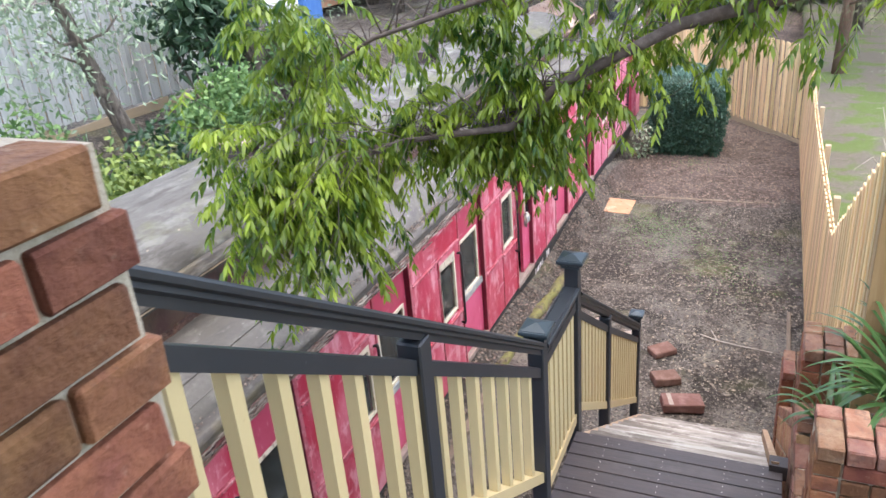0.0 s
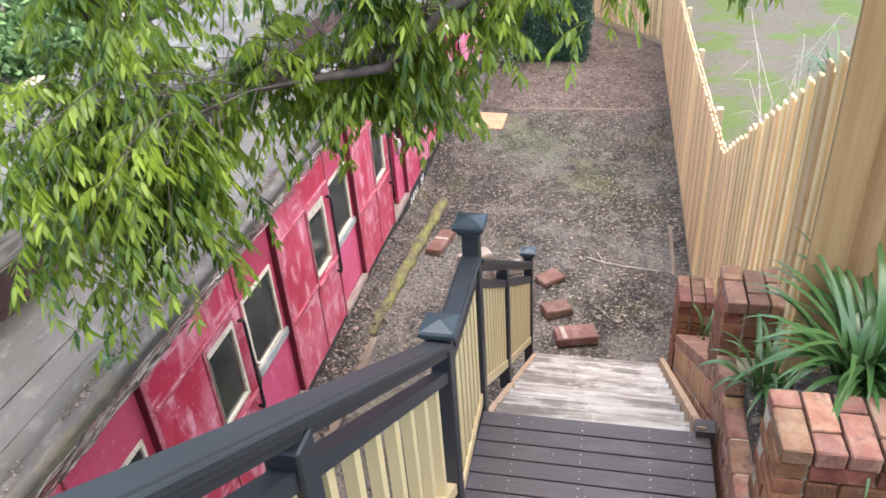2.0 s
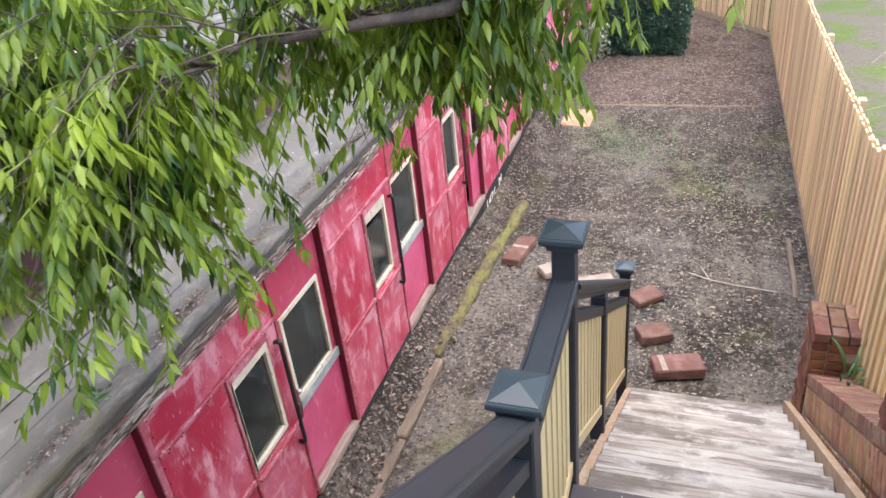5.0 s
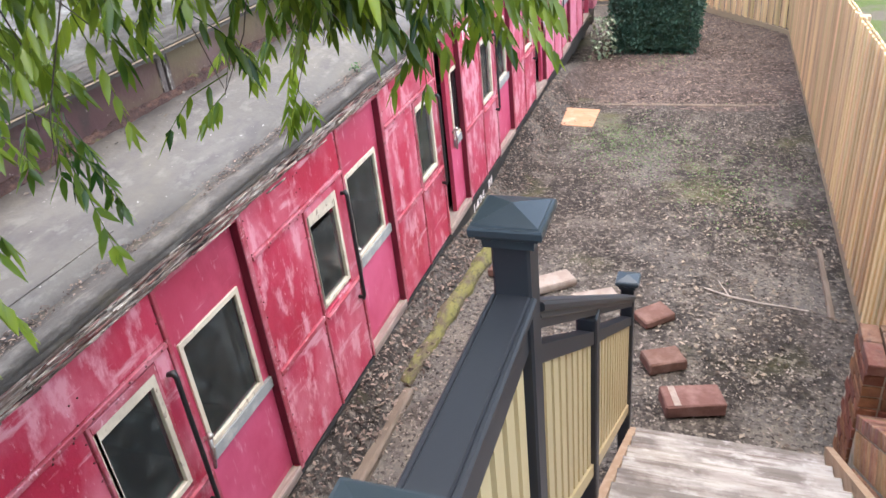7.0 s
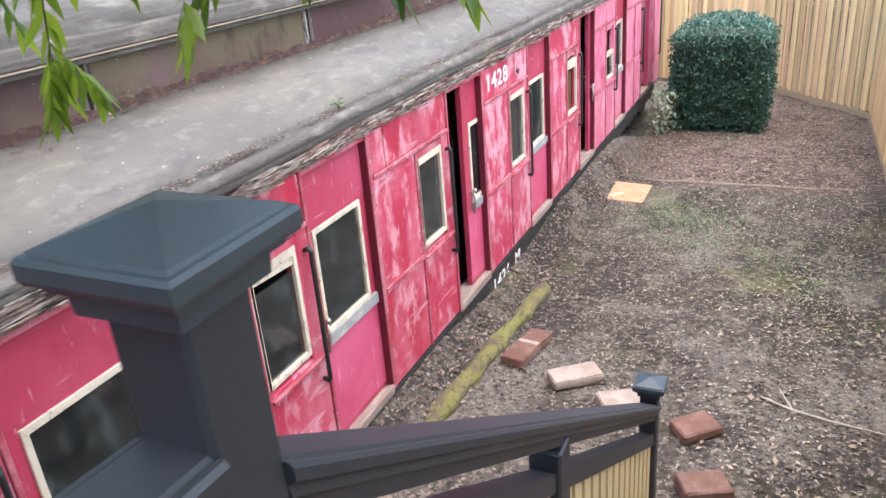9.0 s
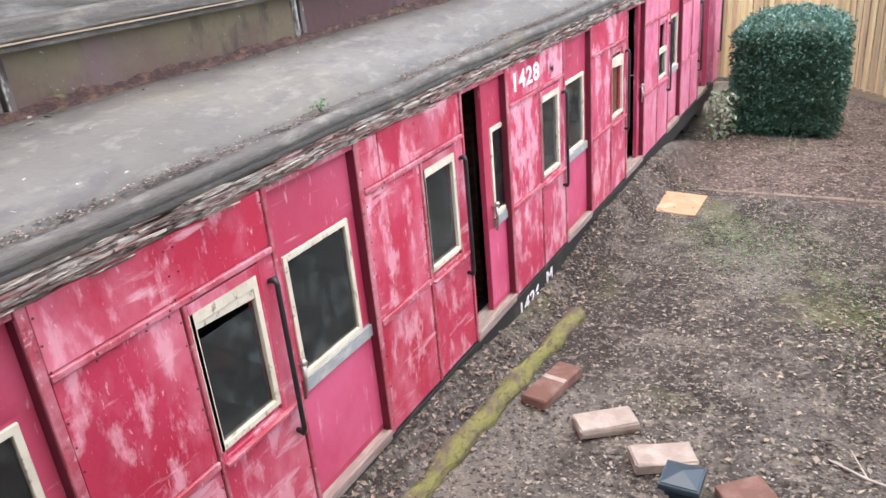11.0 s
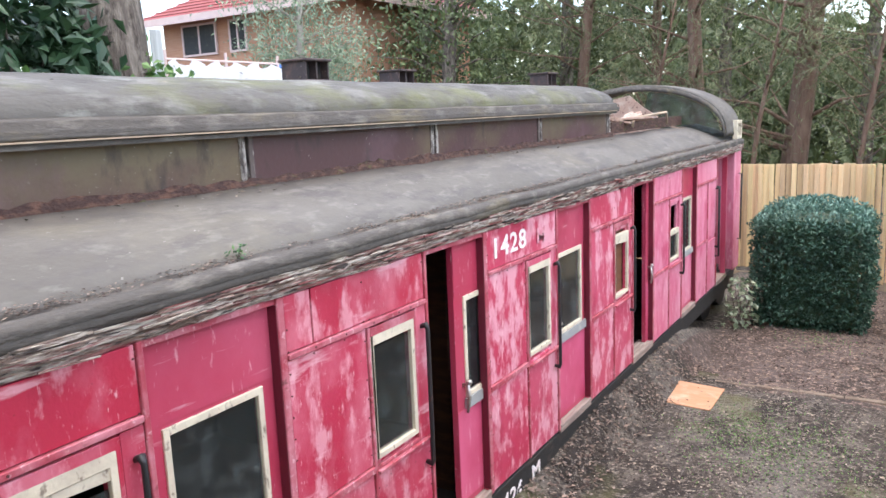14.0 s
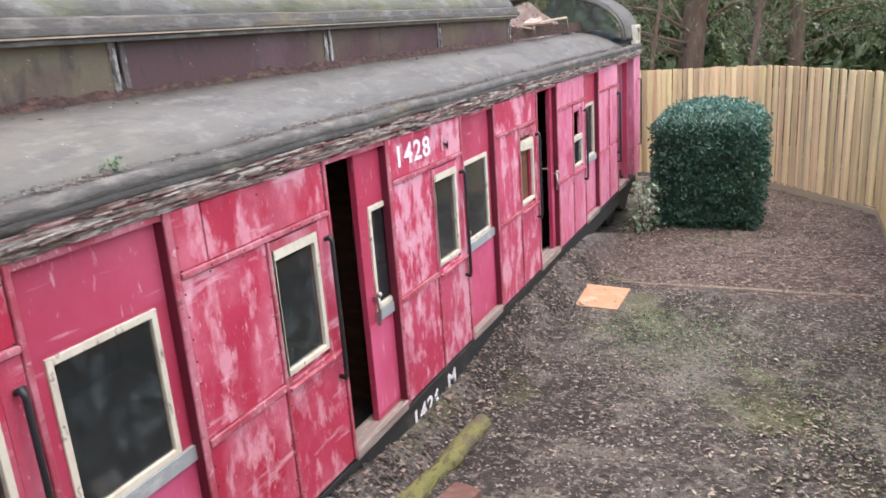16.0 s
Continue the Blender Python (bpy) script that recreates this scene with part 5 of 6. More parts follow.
# ---- leaves ----
def leaf_mesh(base, along, side, length, width, sag=0.15):
    """Folded pointed leaves: arrays of base, direction, side direction, length and width."""
    base, along, side = (np.asarray(a, float) for a in (base, along, side))
    along = along / np.linalg.norm(along, axis=1, keepdims=True)
    side = side - along * (side * along).sum(1, keepdims=True)
    side = side / np.maximum(np.linalg.norm(side, axis=1, keepdims=True), 1e-6)
    up = np.cross(along, side)
    L, W = np.asarray(length)[:, None], np.asarray(width)[:, None]
    tip = base + along * L - np.array([0, 0, 1.0]) * L * sag
    mid = base + along * L * 0.45
    v = np.stack([base, mid + side * W + up * W * 0.35, mid, mid - side * W + up * W * 0.35, tip], 1).reshape(-1, 3)
    k = np.arange(len(base))[:, None] * 5
    f = np.concatenate([k + np.array([[0, 1, 2]]), k + np.array([[0, 2, 3]]), k + np.array([[1, 4, 2]]), k + np.array([[2, 4, 3]])])
    return v, f


def fine_leaf_mesh(base, along, side, length, width, sag=0.15):
    """Lance-shaped leaves with a curved midrib, eight points each."""
    base, along, side = (np.asarray(a, float) for a in (base, along, side))
    along = along / np.linalg.norm(along, axis=1, keepdims=True)
    side = side - along * (side * along).sum(1, keepdims=True)
    side = side / np.maximum(np.linalg.norm(side, axis=1, keepdims=True), 1e-6)
    up = np.cross(along, side)
    L, W = np.asarray(length)[:, None], np.asarray(width)[:, None]
    down = np.array([0, 0, -1.0])
    rows = [base]
    for s, w in ((0.30, 0.95), (0.66, 0.72)):
        m = base + along * L * s + down * L * sag * s * s
        rows += [m + side * W * w + up * W * 0.3 * w, m, m - side * W * w + up * W * 0.3 * w]
    rows.append(base + along * L + down * L * sag)
    v = np.stack(rows, 1).reshape(-1, 3)
    k = np.arange(len(base)) * 8
    f = []
    for o in k.tolist():
        f += [(o, o + 1, o + 2), (o, o + 2, o + 3), (o + 1, o + 4, o + 5, o + 2), (o + 2, o + 5, o + 6, o + 3), (o + 4, o + 7, o + 5), (o + 5, o + 7, o + 6)]
    return v, f


def rand_dir(n, flat=1.0):
    d = rng.normal(size=(n, 3))
    d[:, 2] *= flat
    return d / np.linalg.norm(d, axis=1, keepdims=True)


def foliage(name, pts, material, parent, length, width, droop=0.3, label="", out=None, sag=0.15):
    n = len(pts)
    d = rand_dir(n) + np.array([0, 0, -droop])
    if out is not None:
        d = d * 0.8 + out
    v, f = leaf_mesh(pts, d, rand_dir(n), length * rng.uniform(0.65, 1.35, n), width * rng.uniform(0.7, 1.3, n), sag)
    return cloud(name, v, f, material, parent, label)


# overhanging tree
tree = thing("overhanging_tree", (3.4, 6.2, 0.4), "leafy tree bough with drooping pinnate leaves over the stairs", "tree")
UPPER = [(0.3, 4.55, 4.9), (-0.6, 4.2, 5.0), (-1.4, 4.0, 4.95), (-2.1, 3.85, 4.75), (-2.7, 3.9, 4.45)]
MAIN = [(3.4, 6.2, 0.4), (3.3, 6.1, 3.0), (2.7, 5.7, 4.9), (1.3, 5.0, 5.0), (0.3, 4.55, 4.9), (-0.5, 4.36, 4.72), (-1.13, 4.25, 4.42), (-1.42, 4.16, 4.18), (-1.9, 4.1, 4.12), (-2.45, 3.9, 4.05), (-2.9, 3.7, 3.85)]
bm = bmesh.new()
chain(bm, MAIN, [0.16, 0.13, 0.09, 0.055, 0.045, 0.036, 0.030, 0.025, 0.017, 0.010, 0.005], 10)
part("trunk", bm, bark, tree, smooth=True)
bm = bmesh.new()
chain(bm, UPPER, [0.03, 0.024, 0.018, 0.012, 0.006], 8)
part("limb", bm, bark, tree, smooth=True)


def floor_of(x, y):
    """Lower edge of the hanging foliage, lifting towards the stairs."""
    z = np.interp(x, [-3.3, -2.82, -2.6, -2.1, -1.7, -1.2, -0.95, -0.37, 0.04, 0.34, 1.0, 2.5], [4.0, 3.55, 3.10, 3.10, 3.37, 3.42, 3.72, 3.92, 4.12, 4.20, 4.45, 4.8])
    return float(z) + (0.4 * max(0.0, 4.75 - y) if x > -2.0 else 0.12 * max(0.0, 4.4 - y))


bm = bmesh.new()
fronds = []
rt = random.Random(11)
for i in range(377):
    high = 180 <= i < 262
    nodes = [Vector(p) for p in (UPPER if high else MAIN[3:])]
    k = rt.randrange(len(nodes)) if high else rt.choices(range(len(nodes)), [1.3, 1.4, 1.4, 1.3, 1.3, 1.5, 1.6, 1.2])[0]
    a = nodes[k].lerp(nodes[min(k + 1, len(nodes) - 1)], rt.random())
    bx = a.x + rt.uniform(-0.75, 0.45)
    lo = 3.95 if bx > -1.3 else 2.9 if bx < -2.0 else 3.3
    by = rt.uniform(lo, 5.15) if bx > -1.5 else rt.uniform(lo, 5.0)
    bx = max(bx, -2.85 + 0.3 * rt.random() ** 2)
    by = max(by, 3.6) if high else by
    bz = floor_of(bx, by) + 0.16 + 0.95 * rt.random() ** 1.1 + (0.55 + 0.35 * rt.random() if high else 0)
    if i >= 345:
        bx, by = rt.choice((rt.uniform(-2.05, -1.55), rt.uniform(-2.05, -1.55), -1.43, -1.28)), rt.uniform(4.8, 5.1)
        bz = floor_of(bx, by) + 0.17 + 0.4 * rt.random()
        a = nodes[rt.choice((3, 4, 5))].copy()
    elif i >= 270:
        bx, by = rt.uniform(-2.75, -2.12), rt.uniform(2.95, 3.75)
        bz = floor_of(bx, by) + 0.12 + 0.8 * rt.random() ** 1.3
        a = nodes[rt.choice((6, 6, 7))] + Vector((rt.uniform(0, 0.3), 0, 0.02))
    elif i >= 262:
        bx, by = rt.uniform(-2.6, -1.15), rt.uniform(4.35, 5.0)
        bz = floor_of(bx, by) + 0.12 + 0.55 * rt.random()
        a = nodes[rt.choice((4, 5, 5, 6))].copy()
    if bx > -2.12:
        by = max(by, 4.1 + 0.3 * rt.random())
    b = Vector((bx, by, bz))
    m = a.lerp(b, 0.5) + Vector((rt.uniform(-0.1, 0.1), rt.uniform(-0.1, 0.1), 0.10 + 0.1 * rt.random()))
    bend = Vector((rt.uniform(-0.05, 0.05), rt.uniform(-0.05, 0.05), 0.04))
    chain(bm, [a, a.lerp(m, 0.55) + bend, m, m.lerp(b, 0.6) - bend * 0.7, b], [0.005, 0.0034, 0.0026, 0.0018, 0.001], 5)
    for _ in range(rt.choice((5, 6, 7))):
        s = rt.uniform(0.2, 1.0)
        p = (a.lerp(m, s * 2) if s < 0.5 else m.lerp(b, s * 2 - 1))
        fronds.append((p, (b - a).normalized()))
tagged(part("twig", bm, bark, tree, smooth=True), kind="stuff")
B, D, S, LL, WW = [], [], [], [], []
bm = bmesh.new()
for p, d in fronds:
    if p.z < floor_of(p.x, p.y) + 0.15 or (p.x > -2.15 and p.y < 4.02):
        continue
    h = (Vector((rt.gauss(0, 1), rt.gauss(0, 1), -0.25)) * 0.7 + d * 0.5).normalized()
    L = rt.uniform(0.13, 0.26)
    pts = [p, p + h * L * 0.5 + Vector((0, 0, -0.02)), p + h * L * 0.85 + Vector((0, 0, -0.11 * L / 0.3))]
    chain(bm, pts, [0.0022, 0.0018, 0.001], 3)
    lat = h.cross(Vector((0, 0, 1))).normalized()
    pairs = rt.choice((4, 5, 6))
    for q in range(pairs):
        s = 0.25 + 0.7 * q / max(1, pairs - 1)
        c = pts[0].lerp(pts[1], s * 2) if s < 0.5 else pts[1].lerp(pts[2], s * 2 - 1)
        for sd in (-1, 1):
            B.append(c[:])
            D.append((lat * sd * 0.6 + h * 0.4 + Vector((rt.uniform(-.25, .25), rt.uniform(-.25, .25), rt.uniform(-1.7, -0.35))))[:])
            S.append((h + Vector((0, 0, rt.uniform(-0.5, 0.5))))[:])
            LL.append(rt.uniform(0.048, 0.088))
            WW.append(rt.uniform(0.0085, 0.0145))
    B.append(pts[2][:]), D.append((h + Vector((0, 0, -0.9)))[:]), S.append(lat[:]), LL.append(rt.uniform(0.05, 0.08)), WW.append(0.012)
tagged(part("leaf_stalk", bm, leaf_tree, tree), kind="stuff")
v, f = fine_leaf_mesh(B, D, S, LL, WW, 0.22)
tagged(cloud("crown", v, f, leaf_tree, tree, "glossy mid-green drooping leaflets", True), kind="stuff")

# clipped hedge
hedge = thing("clipped_hedge", (-1.83, 18.1, -0.3), "square clipped dark green hedge bush", "hedge")
HX0, HX1, HY0, HY1, HZ0, HZ1 = -2.62, -1.06, 17.42, 18.7, -0.33, 1.30


def hedge_point(u, w, face):
    """A point on the hedge's surface, its outline bulging and narrowing at the foot."""
    if face == "top":
        x, y = HX0 + (HX1 - HX0) * u, HY0 + (HY1 - HY0) * w
        z = HZ1 - 0.04 + 0.33 * (1 - (2 * u - 1) ** 2) ** 0.5 * (1 - (2 * w - 1) ** 2) ** 0.4
        return x, y, z, (0, 0, 1)
    z = HZ0 + (HZ1 - HZ0 + 0.05) * w
    k = 0.90 + 0.10 * min(1, w * 2.2)
    cx, cy, hx, hy = (HX0 + HX1) / 2, (HY0 + HY1) / 2, (HX1 - HX0) / 2 * k, (HY1 - HY0) / 2 * k
    a = {"f": (cx + (2 * u - 1) * hx, cy - hy, (0, -1, 0)), "b": (cx + (2 * u - 1) * hx, cy + hy, (0, 1, 0)),
         "l": (cx - hx, cy + (2 * u - 1) * hy, (-1, 0, 0)), "r": (cx + hx, cy + (2 * u - 1) * hy, (1, 0, 0))}[face]
    return a[0], a[1], z, a[2]


bm = bmesh.new()
box(bm, HX0 + 0.16, HY0 + 0.14, HZ0 + 0.05, HX1 - 0.16, HY1 - 0.14, HZ1 + 0.18, 0.12)
part("inner_growth", bm, leaf_ivy, hedge)
P, O = [], []
for face, num in (("f", 5200), ("l", 2400), ("r", 2600), ("b", 500)):
    for _ in range(num):
        x, y, z, o = hedge_point(random.random(), random.random() ** 0.9, face)
        bump = 0.12 * noise.noise(Vector((x * 3.5, y * 3.5, z * 3.5)))
        r = random.uniform(-0.13, 0.05) + bump
        P.append((x + o[0] * r, y + o[1] * r, z)), O.append(o)
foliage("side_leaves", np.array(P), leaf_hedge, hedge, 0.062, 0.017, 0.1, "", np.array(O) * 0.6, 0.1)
P, O = [], []
for _ in range(4200):
    x, y, z, o = hedge_point(random.random(), random.random(), "top")
    P.append((x, y, z + random.uniform(-0.12, 0.07) + 0.12 * noise.noise(Vector((x * 4, y * 4, 0))))), O.append(o)
# top leaves are paler and bluer than the side leaves
foliage("top_leaves", np.array(P), leaf_hedge_top, hedge, 0.06, 0.016, -0.2, "paler blue-green top leaves", np.array(O) * 0.8, 0.05)
vine = thing("variegated_shrub", (-2.72, 17.2, -0.28), "small variegated shrub beside the hedge", "shrub")
bm = bmesh.new()
for i in range(5):
    chain(bm, [(-2.72, 17.2, -0.3), (-2.72 + 0.05 * (i - 2), 17.18, 0.1), (-2.72 + 0.09 * (i - 2), 17.15, 0.5)], [0.008, 0.006, 0.003], 5)
tagged(part("stem", bm, bark, vine), kind="stuff")
P = np.column_stack([rng.normal(-2.72, 0.13, 150), rng.normal(17.15, 0.1, 150), rng.uniform(-0.28, 0.56, 150)])
foliage("leaves", P, leaf_vary, vine, 0.085, 0.034, 0.2)


def straps(name, x, y, z, n, length, width, material, label, category, spread=0.22, rise=0.75):
    """A clump of arching strap leaves."""
    t = thing(name, (x, y, z), label, category)
    for i in range(n):
        vs, fs = [], []
        a = rt.uniform(0, 2 * math.pi)
        L, w = length * rt.uniform(0.6, 1.15), width * rt.uniform(0.7, 1.2)
        el = radians(rt.uniform(48, 89))
        h = Vector((math.cos(a) * (0.5 if math.cos(a) > 0 else 0.8), math.sin(a), 0))
        side = Vector((-math.sin(a), math.cos(a), 0))
        p = Vector((x, y, z)) + h * rt.uniform(0, spread * 0.5) + side * rt.uniform(-0.06, 0.06)
        o = len(vs)
        segs = 9
        for s in range(segs + 1):
            ww = w * min(1.0, 0.55 + s * 0.2) * (1 - (s / segs) ** 3)
            for q in (-1, 0, 1):
                vs.append((p + side * q * ww - Vector((0, 0, abs(q) * -0.25 * ww)))[:])
            p = p + (h * math.cos(el) + Vector((0, 0, math.sin(el)))) * (L / segs)
            el -= radians(rt.uniform(6, 26)) * rise
        for s in range(segs):
            for q in (0, 1):
                k = o + s * 3 + q
                fs.append((k, k + 1, k + 4, k + 3))
        cloud("leaf", vs, fs, material, t, smooth=True)
    return t


straps("strap_leaf_plant", 0.78, 3.78, 2.84, 120, 0.80, 0.019, leaf_strap, "lush green strap-leaved plant in the brick planter", "plant")
straps("strap_leaf_plant", 0.48, 4.2, 2.42, 30, 0.5, 0.017, leaf_strap, "small green strap-leaved plant in the brick planter", "plant")
straps("strap_leaf_plant", 0.52, 6.5, 0.92, 12, 0.35, 0.014, leaf_strap, "small strap-leaved plant behind the brick pier", "plant")
soil_fill = thing("planter_soil", (0.7, 4.0, 2.2), "dark soil filling the brick planter", "soil", kind="structure")
boxes("earth", [(0.58, 3.40, 0.1, 1.6, 4.2, 2.6), (0.40, 3.42, 2.2, 0.6, 4.3, 2.42)], soil, soil_fill)
cord = straps("spiky_palm", 1.95, 9.6, 2.1, 70, 0.85, 0.012, leaf_strap, "spiky palm with drooping narrow leaves in the next yard", "plant", 0.1)
bm = bmesh.new()
chain(bm, [(1.98, 9.6, 0.2), (1.94, 9.62, 1.2), (1.95, 9.6, 2.15)], [0.06, 0.05, 0.045], 8)
part("stem", bm, trunk_bark, cord)
twiggy = thing("bare_shrub", (1.7, 10.5, 0.4), "bare twiggy shrub in the next yard", "shrub")
bm = bmesh.new()
for i in range(34):
    a, b = rt.uniform(0, 6.28), rt.uniform(0.3, 1.2)
    p = Vector((1.75 + rt.uniform(-0.2, 0.5), 9.6 + rt.uniform(0, 2.2), 0.42))
    q = p + Vector((math.cos(a) * b, math.sin(a) * b, rt.uniform(0.8, 1.9)))
    m = p.lerp(q, 0.5) + Vector((0, 0, 0.25))
    chain(bm, [p, m, q, q + Vector((math.cos(a) * 0.3, math.sin(a) * 0.3, -0.1))], [0.012, 0.008, 0.004, 0.002], 5)
tagged(part("branch", bm, grey_twig, twiggy), kind="stuff")
weed = thing("gutter_weed", (-3.16, 7.68, 2.52), "small green weed growing on the roof edge", "plant")
foliage("leaves", np.column_stack([rng.normal(-3.17, 0.02, 26), rng.normal(7.75, 0.03, 26), rng.uniform(2.53, 2.58, 26)]), leaf_strap, weed, 0.03, 0.006, -0.6)
weed = thing("gutter_weed", (-3.12, 3.7, 2.52), "pale green weed seedling in the roof edge", "plant")
foliage("leaves", np.column_stack([rng.normal(-3.1, 0.02, 14), rng.normal(3.72, 0.03, 14), rng.uniform(2.53, 2.62, 14)]), leaf_strap, weed, 0.07, 0.014, -0.8)


# ---- shrubs and trees beyond ----
def blob_points(cx, cy, cz, rx, ry, rz, n, clumps=14):
    """Leaf places gathered in uneven clumps near the outside of a crown."""
    c = rand_dir(clumps) * rng.uniform(0.45, 0.9, (clumps, 1)) * np.array([rx, ry, rz])
    pick = rng.integers(0, clumps, n)
    s = rng.uniform(0.22, 0.42, clumps)[pick][:, None] * np.array([rx, ry, rz])
    return np.array([cx, cy, cz]) + c[pick] + rng.normal(size=(n, 3)) * s * 0.62, np.array([cx, cy, cz]) + c


def shrub(name, cx, cy, cz, rx, ry, rz, n, material, label, length=0.1, width=0.03, clumps=14):
    g = gz(cx, cy)
    t = thing(name, (cx, cy, g), label, "shrub")
    pts, cl = blob_points(cx, cy, cz, rx, ry, rz, n, clumps)
    bm = bmesh.new()
    for c in cl[:9]:
        m = Vector((cx, cy, g)).lerp(Vector(c), 0.5) + Vector((0, 0, 0.1))
        chain(bm, [(cx, cy, g - 0.05), m, tuple(c)], [0.03, 0.02, 0.008], 5)
    tagged(part("stem", bm, bark, t), kind="stuff")
    foliage("leaves", pts, material, t, length, width, 0.2)


shrub("green_shrub", -7.5, 8.95, 2.75, 0.85, 0.85, 0.75, 4200, leaf_shrub, "fresh green leafy shrub on the bank", 0.11, 0.034)
shrub("ivy_mound", -7.3, 7.4, 2.2, 1.0, 1.1, 0.75, 3800, leaf_ivy, "dark ivy mound on the bank", 0.10, 0.036)
shrub("ivy_mound", -6.9, 9.6, 1.9, 0.7, 1.2, 0.6, 1600, leaf_ivy, "dark ivy mound on the bank", 0.10, 0.036)
shrub("pale_shrub", -6.9, 5.9, 2.4, 1.0, 1.2, 0.95, 4600, leaf_bank, "pale yellow-green shrub on the bank", 0.10, 0.03)
shrub("green_shrub", -8.5, 5.2, 3.0, 1.1, 1.3, 1.1, 4000, leaf_shrub, "fresh green leafy shrub on the bank", 0.11, 0.03)
shrub("climbing_shrub", -8.2, 11.8, 3.2, 0.8, 1.0, 0.8, 1500, leaf_shrub, "light green climber beside the tall trunk", 0.12, 0.04)
shrub("climbing_shrub", -8.9, 13.8, 2.5, 0.7, 1.0, 0.5, 1500, leaf_shrub, "light green shrub along the bank", 0.12, 0.04)
shrub("broad_leaf_shrub", -8.5, 9.9, 4.2, 0.7, 0.8, 1.2, 1500, leaf_ivy, "large dark broad-leaved plant by the fence", 0.22, 0.055, 10)


def branchy(bm, base, top, r, n, reach, rise, seed, low=0.35):
    """Trunk with limbs; gives the limbs' ends."""
    rr = random.Random(seed)
    base, top = Vector(base), Vector(top)
    mid = base.lerp(top, 0.5) + Vector((rr.uniform(-0.25, 0.25), rr.uniform(-0.25, 0.25), 0))
    chain(bm, [base - Vector((0, 0, 0.2)), base.lerp(mid, 0.5), mid, mid.lerp(top, 0.5), top], [r * 1.15, r, r * 0.85, r * 0.6, r * 0.25], 10)
    tips = []
    for i in range(n):
        s = low + (1 - low) * rr.random()
        p = base.lerp(mid, s * 2) if s < 0.5 else mid.lerp(top, s * 2 - 1)
        a = rr.uniform(0, 6.28)
        q = p + Vector((math.cos(a), math.sin(a), 0)) * reach * rr.uniform(0.5, 1.0) * (1.15 - 0.5 * s) + Vector((0, 0, rise * rr.uniform(0.4, 1.2)))
        m = p.lerp(q, 0.5) + Vector((0, 0, rr.uniform(-0.15, 0.3)))
        chain(bm, [p, m, q], [r * 0.22, r * 0.13, r * 0.04], 6)
        tips += [tuple(m), tuple(m.lerp(q, 0.5)), tuple(q)]
    return np.array(tips)


def big_tree(x, y, h, r, lean, n, reach, leaves, material, wood, label, length, width, droop, spread, seed, low=0.3, rise=0.8):
    g = gz(x, y)
    t = thing("tree", (x, y, g), label, "tree", "trees behind the yard")
    bm = bmesh.new()
    tips = branchy(bm, (x, y, g), (x + lean[0], y + lean[1], g + h), r, n, reach, rise, seed, low)
    part("trunk", bm, wood, t, smooth=True)
    pick = rng.integers(0, len(tips), leaves)
    pts = tips[pick] + rng.normal(size=(leaves, 3)) * spread * np.array([1, 1, 0.8]) - np.array([0, 0, 1]) * np.abs(rng.normal(size=(leaves, 1))) * droop * 0.5
    tagged(foliage("crown", pts, material, t, length, width, droop, "", None, 0.1), kind="stuff")


BG = [(-3.2, 25.0, 11, 0.28, (0.6, 0)), (-5.2, 25.6, 11, 0.20, (-0.4, 0.3)), (-9.0, 26.5, 10, 0.16, (0.3, 0)), (-7.0, 27.5, 11, 0.15, (0.2, 0.3)), (-0.8, 26.5, 11, 0.18, (0.5, 0)), (1.6, 25.5, 10, 0.16, (0.2, 0)), (4.2, 27.5, 10, 0.25, (-0.3, 0))]
for i, (x, y, h, r, lean) in enumerate(BG):
    big_tree(x, y, h, r, lean, 34, 2.8, 7000, leaf_pine, pine_bark, "tall feathery tree with reddish trunk behind the fence", 0.24, 0.009, 0.7, 0.42, i, 0.18, 0.9)
for i, (x, y, h) in enumerate([(-12.5, 25.0, 8.5), (-14.8, 27.5, 9), (-10.6, 29.5, 10), (-6.0, 32.0, 11), (-2.0, 33.0, 11), (2.5, 33.0, 11), (7.0, 31.0, 10), (-17.0, 34.0, 9)]):
    big_tree(x, y, h, 0.22, (0.3, 0.2), 34, 2.8, 6000, leaf_back, trunk_bark, "dense dark green leafy tree in the distance", 0.15, 0.042, 0.3, 0.5, 40 + i, 0.12, 1.0)
big_tree(-13.2, 19.5, 4.6, 0.12, (0.2, 0), 30, 1.9, 7000, leaf_grey, grey_twig, "grey-green wispy young tree before the house", 0.13, 0.020, 0.5, 0.35, 71, 0.25, 0.7)
big_tree(-8.42, 11.1, 9.0, 0.38, (-0.3, 0.2), 10, 2.2, 1800, leaf_back, trunk_bark, "tall tree with a thick ivy-scarred trunk on the bank", 0.16, 0.05, 0.4, 0.5, 72, 0.75, 1.0)
big_tree(-8.1, 8.1, 4.2, 0.13, (-0.4, -1.0), 12, 1.4, 2600, leaf_grey, trunk_bark, "slender leaning tree with grey-green leaves on the bank", 0.12, 0.022, 0.5, 0.42, 73, 0.5, 0.5)
big_tree(3.5, 24.0, 7.0, 0.12, (0.5, 0), 30, 2.6, 300, leaf_grey, grey_twig, "bare pale-branched tree beyond the fence", 0.12, 0.02, 0.4, 0.4, 74, 0.1, 1.4)

for i, (x, y, h) in enumerate([(-3.9, 23.4, 6.2), (-1.9, 23.8, 6.8), (-6.4, 23.9, 6.0)]):
    big_tree(x, y, h, 0.06, (0.9, 0.1), 30, 2.4, 1500, leaf_pine, pine_bark, "thin brown-branched tree with sparse leaves beyond the fence", 0.16, 0.010, 0.5, 0.4, 80 + i, 0.15, 1.3)

